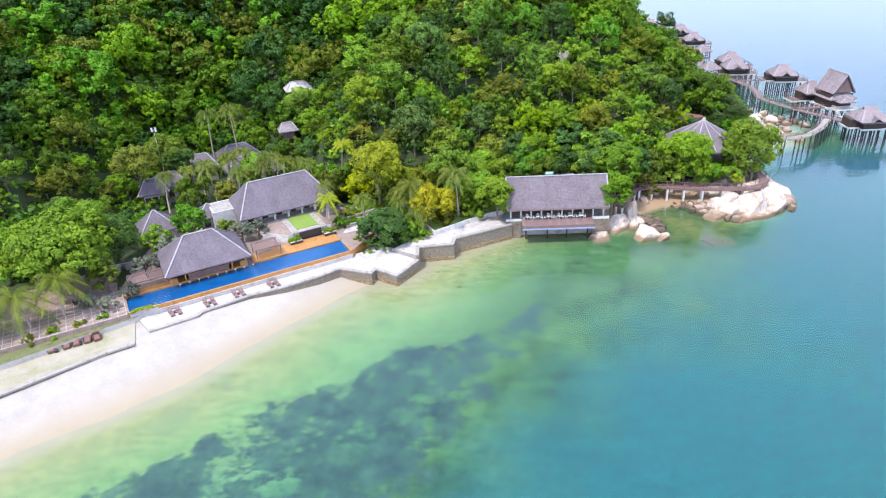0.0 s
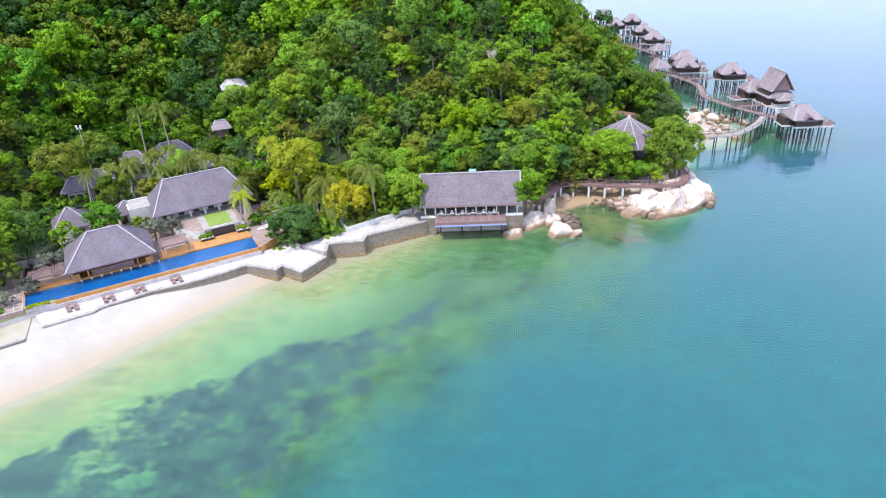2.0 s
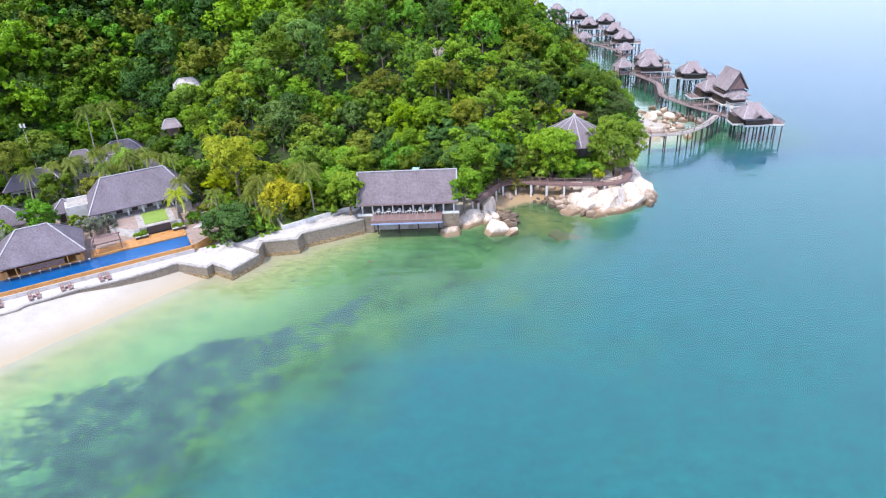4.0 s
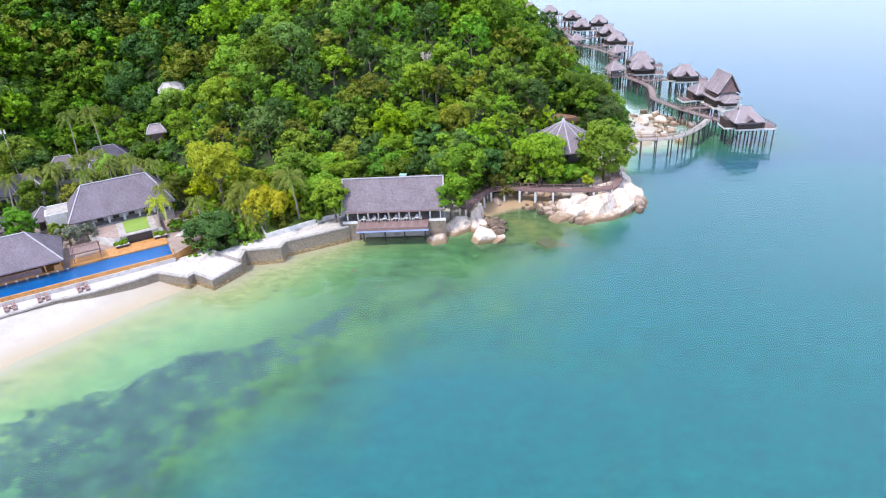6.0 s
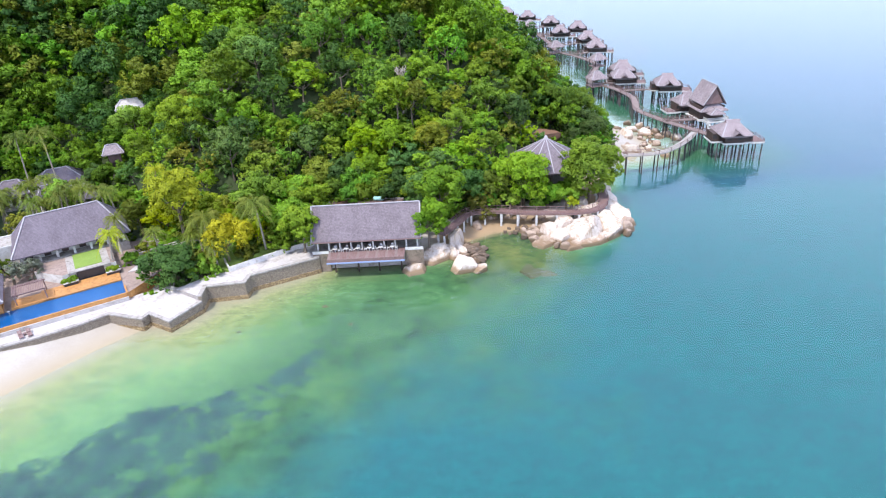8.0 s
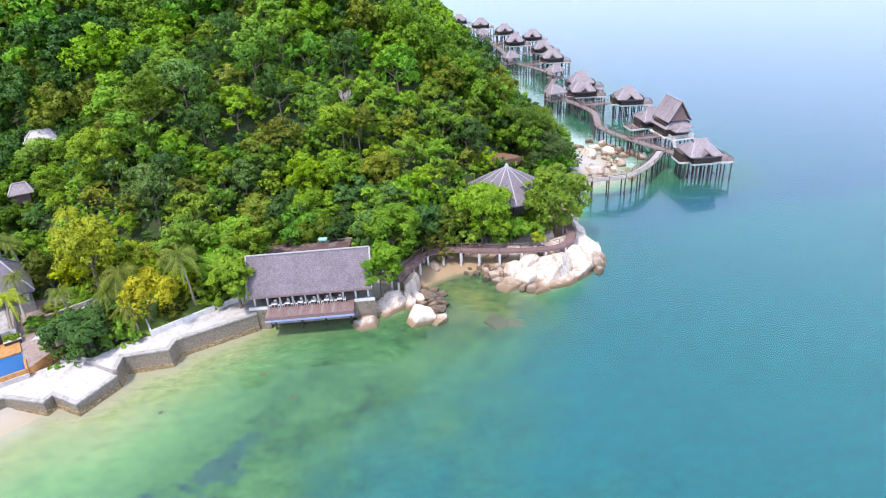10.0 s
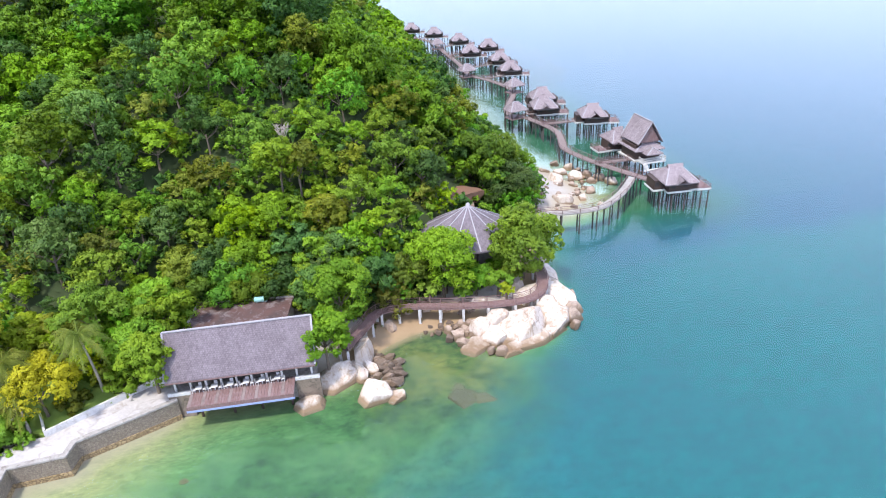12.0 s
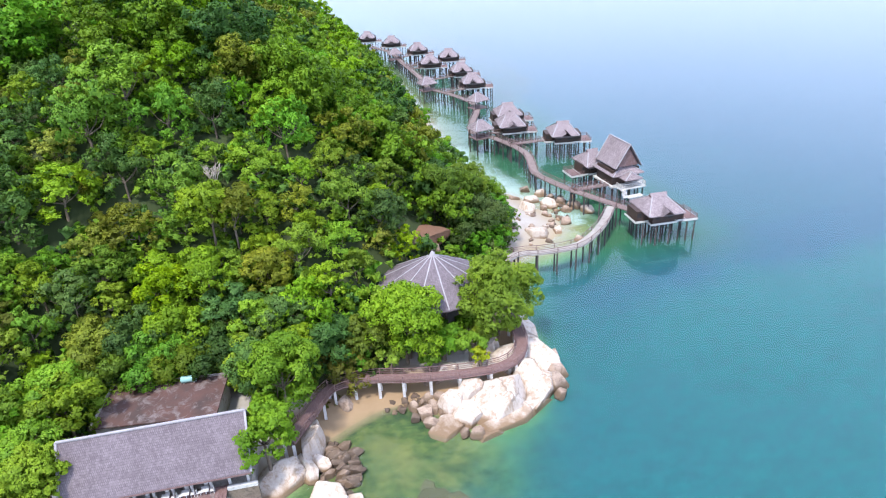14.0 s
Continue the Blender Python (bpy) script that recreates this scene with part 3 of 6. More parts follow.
        at.data.foreach_set("value", v.reshape(-1).astype(np.float32))
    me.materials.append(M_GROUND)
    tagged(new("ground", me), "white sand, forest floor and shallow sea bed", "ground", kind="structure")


build_ground()
solid("water", [(-2600, -2600, 0), (2600, -2600, 0), (2600, 2600, 0), (-2600, 2600, 0)], [(0, 1, 2, 3)], M_SEA)
tagged(bpy.data.objects["water"], "calm green and turquoise sea water", "sea", kind="structure")


# ---- structure of the shore ----
def promenade_z(x, y):
    """The promenade beside the pool falls gently to the beach."""
    v = -(x + 53.4) * 0.465 + (y - 93.2) * 0.885
    return 2.9 + 0.09 * min(v + 0.4, 0)


def slab(name, outline, z0, z1, material, label, category, wall=None, kind="structure"):
    """A level platform over an outline, its sides of another material."""
    n = len(outline)
    v = [(x, y, z0) for x, y in outline] + [(x, y, z1(x, y) if callable(z1) else z1) for x, y in outline]
    area = sum(a[0] * b[1] - b[0] * a[1] for a, b in zip(outline, outline[1:] + outline[:1]))
    top = list(range(n, 2 * n))
    sides = [(i, (i + 1) % n, n + (i + 1) % n, n + i) for i in range(n)]
    if area < 0:
        top, sides = top[::-1], [s[::-1] for s in sides]
    ob = solid(name, v, [top] + sides, material)
    if wall:
        ob.data.materials.append(wall)
        for p in ob.data.polygons[1:]:
            p.material_index = 1
    return tagged(ob, label, category, kind=kind)


EDGE_EAST = [(14.6, 122.0), (13.3, 121.4), (2.4, 116.6), (1.9, 114.2), (-5.0, 113.7), (-5.0, 110.2)]
EDGE_WEST = [(-5.0, 110.2), (-8.9, 104.9), (-13, 107.4), (-13.8, 105.9), (-19.8, 107.7), (-23.7, 105.0), (-29.4, 101.9), (-34.9, 99.6), (-42.1, 94.9), (-42.5, 93.9), (-49.3, 89.9)]
slab("pavement_1", EDGE_EAST + [(-10, 113.5), (-4.5, 118.6), (-1.6, 118.6), (9.8, 126.0), (14.6, 127.5)], -1.0, 3.25, M_PALE, "pale concrete promenade above the sea wall", "promenade", M_CREAM)
slab("pavement_2", EDGE_WEST + [(-52, 93.0), (-49.5, 96.2), (-18.0, 112.6), (-12, 115.6), (-8, 114)], -1.0, promenade_z, M_PALE, "white sandy promenade beside the pool", "promenade", M_CREAM)


def sea_wall(name, edge, z0, z1, label):
    """Rubble-faced retaining wall along an edge, with a coping and a tide-stained foot."""
    w = thing(name, label, "sea wall", kind="structure")
    bm, bw, bc = bmesh.new(), bmesh.new(), bmesh.new()
    mid_p, d = (Vector(edge[0]) + Vector(edge[1])) / 2, (Vector(edge[1]) - Vector(edge[0])).normalized()
    left = Vector((-d.y, d.x))
    side = 1 if inside_distance(SHORE, *(mid_p + left * 3)) < inside_distance(SHORE, *(mid_p - left * 3)) else -1
    top = z1 if callable(z1) else lambda p: z1
    add_ribbon(bm, edge, z0, lambda p: top(p) - 0.15, 0.55)
    add_ribbon(bw, edge, z0, 0.75, 0.6, side * 0.12)
    add_ribbon(bc, edge, lambda p: top(p) - 0.15, lambda p: top(p) + 0.12, 0.75)
    part("wall_face", bm, M_WALLSTONE, w)
    part("wall_foot", bw, M_WALLWET, w, "yellow tide-stained foot of the wall")
    part("coping", bc, M_CREAM, w, "worn concrete coping")


sea_wall("sea_wall_1", EDGE_EAST, -1.2, 3.3, "rubble stone sea wall standing in shallow water")
sea_wall("sea_wall_2", EDGE_WEST, -0.6, lambda p: promenade_z(p[0], p[1]) + 0.02, "stepped stone sea wall above the beach")
sea_wall("sea_wall_3", [(-50.2, 86.2), (-54.2, 83.8), (-65, 75.0), (-120, 33)], 0.2, 2.75, "low stone retaining wall behind the beach")
slab("terrace_1", [(-50.2, 86.4), (-65, 75.2), (-120, 33.2), (-128, 50), (-66.7, 83.0), (-53, 93.6)], -0.5, 2.5, M_TURF, "sandy terrace with sparse turf", "terrace")
slab("terrace_2", [(-90, 66), (-66.7, 82.6), (-52.6, 93.0), (-49.4, 95.6), (-53.6, 96.2), (-68, 87.5), (-90, 74)], 0, 3.4, M_VERGE, "rough green planted strip behind the kerb", "lawn", M_PALE)
slab("terrace_5", [(-53.4, 93.4), (-68, 85.2), (-90, 74), (-96, 92), (-64, 112), (-58.5, 100)], 0, 3.6, M_PAVE, "paved garden terrace beside the pool", "terrace")
slab("terrace_3", [(-49.2, 95.9), (-17.5, 112.4), (-14, 120), (-22, 134), (-60, 128), (-58.5, 100)], 0, 4.15, M_PAVE, "paved pool terrace", "terrace", M_WOOD_ORANGE)
slab("terrace_4", [(-30.9, 117.0), (-22.9, 121.2), (-29.0, 133.0), (-41.4, 127.3), (-37.0, 119.4)], 3, 5.9, M_PAVE, "grey paved courtyard round the lawn", "courtyard", M_WHITE)


# ---- trees ----
def crown_arrays(rng, r, zc, squash, clumps, leaves, size, low=-0.3):
    """A crown of boughs, each a billow of small leaf tufts: corners, faces, shading directions."""
    leaves, size = int(leaves * 2.0), size * 0.78
    g = np.random.RandomState(rng.randrange(1 << 30))
    nb = max(3, int(clumps * 0.62))
    # boughs spread evenly round the crown, of uneven reach
    k = np.arange(nb)
    t = low + (1 - low) * (k + 0.5 + g.uniform(-0.4, 0.4, nb)) / nb
    t = np.clip(t, -1, 1)
    a = k * 2.39996 + g.uniform(-0.45, 0.45, nb) + g.uniform(0, 6)
    rr = r * g.uniform(0.54, 0.82, nb)
    hor = np.sqrt(1 - t * t)
    bough = np.stack([rr * hor * np.cos(a), rr * hor * np.sin(a), zc + squash * rr * t], -1)
    brad = r * g.uniform(0.29, 0.46, nb) * (0.85 + 0.25 * (t > 0.2)) * min(1.0, (15 / nb) ** 0.35)
    bough = np.vstack([bough, [[0, 0, zc + 0.12 * r * squash]]])
    brad = np.append(brad, r * 0.5)
    # tufts over each bough, on its outer and upper side
    nt_ = max(nb * 3, leaves // 30)
    w = brad ** 2
    own = g.choice(nb + 1, nt_, p=w / w.sum())
    axis = bough[own] - np.array([0, 0, zc - 0.35 * r * squash])
    axis /= np.linalg.norm(axis, axis=1)[:, None] + 1e-6
    d = g.normal(size=(nt_, 3)) + 0.85 * axis + np.array([0, 0, 0.45])
    d /= np.linalg.norm(d, axis=1)[:, None]
    tuft = bough[own] + d * (brad[own] * g.uniform(0.72, 1.02, nt_))[:, None] * np.array([1, 1, 0.82])
    trad = brad[own] * g.uniform(0.2, 0.36, nt_)
    # leaves over each tuft; one in eight fills the inside of its bough
    pick = g.choice(nt_, leaves, p=trad ** 2 / (trad ** 2).sum())
    n = g.normal(size=(leaves, 3)) + 0.55 * d[pick] + np.array([0, 0, 0.35])
    n /= np.linalg.norm(n, axis=1)[:, None]
    c = tuft[pick] + n * (trad[pick] * g.uniform(0.75, 1.12, leaves))[:, None] * np.array([1, 1, 0.75])
    fill = g.uniform(size=leaves) < 0.125
    c[fill] = bough[own[pick[fill]]] + (c[fill] - bough[own[pick[fill]]]) * g.uniform(0.35, 0.75, fill.sum())[:, None]
    nn = 0.8 * n + 0.5 * g.normal(size=(leaves, 3)) + np.array([0, 0, 0.4])
    nn /= np.linalg.norm(nn, axis=1)[:, None]
    u = np.cross(nn, g.normal(size=(leaves, 3)))
    u /= np.linalg.norm(u, axis=1)[:, None]
    v = np.cross(nn, u)
    s = (size * g.uniform(0.65, 1.3, leaves) * np.where(fill, 2.0, 1.0))[:, None]
    V = np.stack([c + u * s - nn * s * 0.2, c - u * s * 0.6 + v * s * 0.62, c - u * s * 0.6 - v * s * 0.62], 1).reshape(-1, 3)
    F, none = np.arange(3 * leaves).reshape(-1, 3), np.zeros((0, 4), int)
    N = np.repeat(0.6 * n + 0.7 * d[pick] + 0.25 * nn, 3, axis=0)
    return V, none, F, N


def leaf_mesh(name, V, quads, tris, mats, parent=None, index=None, N=None):
    me = bpy.data.meshes.new(name)
    me.vertices.add(len(V))
    me.vertices.foreach_set("co", np.asarray(V, np.float32).reshape(-1))
    nq, nt_ = len(quads), len(tris)
    me.loops.add(nq * 4 + nt_ * 3)
    me.loops.foreach_set("vertex_index", np.concatenate([np.asarray(quads).reshape(-1), np.asarray(tris).reshape(-1)]).astype(np.int32))
    me.polygons.add(nq + nt_)
    me.polygons.foreach_set("loop_start", np.concatenate([np.arange(nq) * 4, nq * 4 + np.arange(nt_) * 3]).astype(np.int32))
    me.polygons.foreach_set("use_smooth", np.ones(nq + nt_, bool))
    for m in mats:
        me.materials.append(m)
    if index is not None:
        me.polygons.foreach_set("material_index", index.astype(np.int32))
    me.update(calc_edges=True)
    me.validate()
    if N is not None:
        # leaves shade as sprays of their clump
        N = N / np.linalg.norm(N, axis=1)[:, None]
        soft = me.attributes.new("custom_normal", "FLOAT_VECTOR", "POINT")
        soft.data.foreach_set("vector", N.astype(np.float32).reshape(-1))
    ob = new(name, me)
    ob.parent = parent
    return ob


def make_tree(rng, kind, r, h, label, category="tree", leaves=1500, size=0.42, clumps=24, squash=0.75, at=(0, 0, 0), rz=0.0, stem=0.22, low=-0.3):
    t = thing("tree", label, category, *at, rz)
    zc = h - r * squash * 0.95
    V, Q, T3, N = crown_arrays(rng, r, zc, squash, clumps, leaves, size, low=low)
    leaf_mesh("crown", V, Q, T3, [LEAF[kind]], t, N=N)
    bm = bmesh.new()
    lean = rng.uniform(-0.5, 0.5)
    add_tube(bm, [(0, 0, -1.5), (lean * 0.3, 0.1, zc * 0.4), (lean, 0.2, zc * 0.9)], [stem * 1.4, stem, stem * 0.7])
    for k in range(5):
        a = k * 1.26 + rng.uniform(0, 0.6)
        add_tube(bm, [(lean * 0.7, 0.15, zc * 0.7), (r * 0.35 * math.cos(a), r * 0.35 * math.sin(a), zc * 0.95), (r * 0.6 * math.cos(a), r * 0.6 * math.sin(a), zc + r * 0.25)], [stem * 0.5, stem * 0.35, stem * 0.12], 5)
    part("trunk", bm, M_BARK, t)
    return t


def make_palm(rng, kind, h, reach, label, fronds=26, at=(0, 0, 0), rz=0.0):
    """A leaning trunk and arching fronds of narrow hanging leaflets; the lowest fronds droop."""
    t = thing("palm", label, "palm tree", *at, rz)
    bend = rng.uniform(0.5, 1.6)
    top = Vector((bend, 0.2, h))
    bm = bmesh.new()
    add_tube(bm, [(0, 0, -0.6), (bend * 0.2, 0, h * 0.35), (bend * 0.6, 0.1, h * 0.7), top], [0.26, 0.19, 0.16, 0.15])
    part("trunk", bm, M_PALMBARK, t)
    V, Q = [], []
    for k in range(fronds):
        a = k * 2.399 + rng.uniform(-0.25, 0.25)
        lift = 1.15 - 1.55 * k / fronds + rng.uniform(-0.15, 0.15)
        out = Vector((math.cos(a), math.sin(a), 0))
        side = Vector((-math.sin(a), math.cos(a), 0))
        L = reach * rng.uniform(0.85, 1.1)
        spine = []
        for i in range(10):
            s = i / 9
            spine.append(top + out * L * s * (1 - 0.3 * max(lift, 0) * s) + Vector((0, 0, L * (0.95 * lift * s - (0.62 + 0.35 * abs(lift)) * s * s))))
        for i in range(9):
            p, q = spine[i], spine[i + 1]
            w = L * 0.23 * math.sin(math.pi * (0.14 + 0.8 * (i + 0.5) / 9))
            for sg in (-1, 1):
                for j in range(4):
                    b = p.lerp(q, (j + 0.3 * rng.random()) / 4)
                    wl = w * rng.uniform(0.8, 1.15)
                    e = b + side * sg * wl * 0.8 + out * wl * 0.5 - Vector((0, 0, wl * rng.uniform(0.45, 1.0)))
                    d = (q - p) * 0.075
                    n = len(V)
                    V += [b - d, b + d, e + d * 0.3, e - d * 0.1]
                    Q.append((n, n + 1, n + 2, n + 3))
            n = len(V)
            V += [p - side * 0.05, p + side * 0.05, q + side * 0.04, q - side * 0.04]
            Q.append((n, n + 1, n + 2, n + 3))
    leaf_mesh("crown", np.array(V), np.array(Q), np.zeros((0, 3), int), [LEAF["palm_gold" if kind == "lime" else "palm"]], t)
    return t


HOLES = [(-51, 151, 13, 9), (24, 132, 10.5, 11), (64.5, 151, 9.5, 9.5), (74, 140, 6, 6), (66, 168, 4.5, 4.5), (32.6, 163.8, 1.8, 1.8), (-20, 150, 4, 5), (-61, 158, 6, 6), (-53.5, 165, 7, 6), (-43, 152, 6, 5), (-65, 147, 6, 5), (-36, 180, 5, 6), (-39, 165.5, 4.5, 6.5)]


def forest():
    rng = random.Random(5)
    kinds = (("deep", 4), ("mid", 8), ("fresh", 3), ("lime", 2), ("olive", 3), ("blue", 1))
    looks = {"deep": "dense dark green rainforest tree on the hillside", "mid": "leafy green rainforest tree on the hillside", "fresh": "bright fresh-green rainforest tree on the hillside",
             "lime": "lime-green rainforest tree on the hillside", "olive": "olive-green rainforest tree with a rounded crown", "blue": "grey-green feathery rainforest tree on the hillside"}
    bag = [k for k, n in kinds for _ in range(n)]
    # large crowns first, then smaller ones in the gaps between them
    spots, cell = [], {}
    for tries, lo, hi in ((900, 1.2, 1.6), (6000, 0.85, 1.15), (14000, 0.6, 0.82)):
        for _ in range(tries):
            x, y, s = rng.uniform(-140, 92), rng.uniform(86, 470), rng.uniform(lo, hi)
            e = inside_distance(FOOT, x, y)
            east = x > 40 and y > 165
            if e < (2.5 if x > 70 and y > 190 else -3) or e > 80 or y > 300 and x < 20 or x < -60 and y > 270:
                continue
            if any(abs(x - a) < p and abs(y - b) < q for a, b, p, q in HOLES) or s > 0.85 and (e < 7 or east and e < 14) or s > 1.2 and (east or e < 16):
                continue
            key = (int(x // 12), int(y // 12))
            near = [q for i in (-1, 0, 1) for j in (-1, 0, 1) for q in cell.get((key[0] + i, key[1] + j), ())]
            if all(math.hypot(x - q[0], y - q[1]) > 2.6 * (s + q[2]) for q in near):
                cell.setdefault(key, []).append((x, y, s))
                spots.append((x, y, s))
    spots.sort(key=lambda p: max(0, p[1] - 120) + 0.6 * abs(p[0] - 10))
    made = {}
    far_V, far_N, far_Q, far_T, far_iq, far_it, base = [], [], [], [], [], [], 0
    order = list(LEAF)
    for n, (x, y, s) in enumerate(spots):
        k = rng.choice(bag)
        z = ground_at(x, y)
        m = pose(x, y, z - 0.3, 0, 0, rng.uniform(0, 360)) @ Matrix.Diagonal((s, s, s * rng.uniform(0.85, 1.12) * (1.12 if x > 40 and y > 165 else 1.0), 1))
        if n < 205:
            v = rng.randrange(3)
            if (k, v) not in made:
                made[k, v] = make_tree(rng, k, rng.uniform(5.6, 6.7), rng.uniform(10.4, 12.4), looks[k], leaves=1800, size=0.35, clumps=rng.choice((20, 27, 34)), squash=rng.uniform(0.85, 1.15), low=-0.85)
                made[k, v].matrix_basis = m
                tagged(made[k, v], group="hillside rainforest trees")
            else:
                copy_thing(made[k, v], m)
        else:
            V, Q, T3, N = crown_arrays(rng, 6.2, rng.uniform(5.2, 6.4), rng.uniform(0.9, 1.15), rng.choice((20, 27, 34)), 1650, 0.37, low=-0.85) if n < 410 else crown_arrays(rng, 6.2, 5.8, 1.05, 22, 560, 0.62, low=-0.8)
            M3 = np.array(m.to_3x3())
            far_V.append(V @ M3.T + np.array(m.translation))
            far_N.append(N @ M3.T)
            far_Q.append(Q + base)
            far_T.append(T3 + base)
            far_iq.append(np.full(len(Q), order.index(k)))
            far_it.append(np.full(len(T3), order.index(k)))
            base += len(V)
    ob = leaf_mesh("forest", np.concatenate(far_V), np.concatenate(far_Q), np.concatenate(far_T), [LEAF[k] for k in order], None, np.concatenate(far_iq + far_it), np.concatenate(far_N))
    tagged(ob, "dense rainforest canopy over the upper hill", "forest", kind="stuff")


forest()


def undergrowth():
    """Low ferns and saplings that close the forest floor."""
    rng = random.Random(8)
    V, NV, Q, T3, idx, base, n = [], [], [], [], [], 0, 0
    order = ["deep", "mid", "mid", "fresh"]
    while n < 3400:
        x, y = rng.uniform(-120, 92), rng.uniform(92, 300)
        e, d = inside_distance(FOOT, x, y), inside_distance(SHORE, x, y)
        if d < 7 or e < -9 or e > 60 or any(abs(x - a) < p * 0.8 and abs(y - b) < q * 0.8 for a, b, p, q in HOLES) or (-64 < x < -18 and y < 142) or (x > 60 and y < 160 and d < 9):
            continue
        v, q, t, nv = crown_arrays(rng, rng.uniform(1.5, 3.0), rng.uniform(0.6, 2.0) if e > 3 else 0.6, 0.8, 5, 34, 0.66)
        NV.append(nv)
        V.append(v + np.array([x, y, ground_at(x, y)]))
        T3.append(t + base)
        idx.append(np.full(len(t), rng.randrange(4)))
        base += len(v)
        n += 1
    ob = leaf_mesh("undergrowth", np.concatenate(V), np.zeros((0, 4), int), np.concatenate(T3), [LEAF[k] for k in order], None, np.concatenate(idx), np.concatenate(NV))
    tagged(ob, "low green ferns and saplings on the forest floor", "undergrowth", kind="stuff")


undergrowth()


def garden_trees():
    rng = random.Random(11)
    def at(x, y, z=None):
        return (x, y, ground_at(x, y) if z is None else z)
    make_tree(rng, "lime", 9.5, 14.5, "wide bright green shade tree behind the beach", leaves=11900, size=0.40, clumps=74, squash=0.62, at=at(-68, 103), stem=0.4, low=-0.35)
    make_tree(rng, "deep", 5.6, 7.0, "dense dark green rounded tree beside the pool end", leaves=6120, size=0.29, clumps=43, squash=0.75, at=at(-11.4, 117.4, 2.6), stem=0.3, low=-0.95)
    make_tree(rng, "yellow", 6.3, 16.0, "tall yellow-green tree in the garden", leaves=4760, size=0.29, clumps=36, squash=0.75, at=at(-13.3, 131.8), stem=0.35, low=-0.75)
    make_tree(rng, "gold", 5.1, 9.4, "golden-yellow flowering tree in the garden", leaves=4080, size=0.26, clumps=28, squash=0.6, at=at(-2.4, 122.6), low=-0.4)
    make_tree(rng, "mid", 4.6, 10.0, "green tree beside the restaurant roof", leaves=3740, size=0.27, clumps=25, squash=0.9, at=at(9.2, 129.0), low=-0.6)
    make_tree(rng, "lime", 4.3, 9.2, "yellow-green tree hanging over the promenade's end", leaves=4200, size=0.27, clumps=28, squash=0.9, at=at(11.8, 124.2, 3.2), low=-0.7)
    make_tree(rng, "mid", 5.0, 13.0, "leafy green tree behind the garden", leaves=3000, size=0.3, at=at(2.5, 135))
    make_tree(rng, "fresh", 5.5, 12.4, "fresh green tree leaning over the restaurant roof", leaves=5100, size=0.27, clumps=34, squash=0.75, at=at(39.0, 132.6, 2.2), low=-0.6)
    make_tree(rng, "fresh", 4.4, 9.8, "fresh green low tree above the boulders", leaves=4600, size=0.27, clumps=30, squash=0.85, at=at(36.1, 124.8, 1.6), low=-0.7)
    make_tree(rng, "fresh", 1.9, 6.9, "fresh green sapling leaning over the roof edge", leaves=1100, size=0.24, clumps=12, squash=0.8, at=at(33.9, 124.9, 2.4), low=-0.6, stem=0.1)
    make_tree(rng, "lime", 7.0, 10.8, "broad-leaved bright green tree in front of the round pavilion", leaves=6800, size=0.29, clumps=40, squash=0.75, at=at(58.0, 142.0, 3.0), low=-0.6)
    make_tree(rng, "mid", 7.6, 12.0, "rounded olive-green tree beside the round pavilion", leaves=13500, size=0.30, clumps=80, squash=0.8, at=at(73.0, 143.6, 3.0), low=-0.9)
    for sx, sy, sr in ((66.5, 138.0, 2.8), (63.0, 139.5, 2.6), (69.5, 140.5, 2.2), (54.5, 139.5, 2.2), (60.0, 137.6, 1.6), (49.5, 140.0, 2.4), (57.4, 141.0, 2.4), (60.8, 140.6, 2.5), (64.6, 142.0, 2.6), (68.0, 143.6, 2.4), (53.0, 142.6, 2.5), (62.4, 144.2, 2.4), (70.6, 146.0, 2.2)):
        make_tree(rng, "fresh" if sr > 2.3 else "mid", sr, sr * 1.4, "low bright green shrub on the headland", "shrub", leaves=1700, size=0.22, clumps=16, squash=0.6, at=at(sx, sy, 2.8), low=-0.5)
    make_tree(rng, "yellow", 1.6, 2.6, "low yellow-green shrub beside the walkway", "shrub", leaves=1020, size=0.19, clumps=12, squash=0.6, at=at(67.3, 135.0, 3.2))
    make_tree(rng, "olive", 5.4, 14.0, "olive-green rounded tree above the guest pavilions", leaves=3200, size=0.3, at=at(-69, 141))
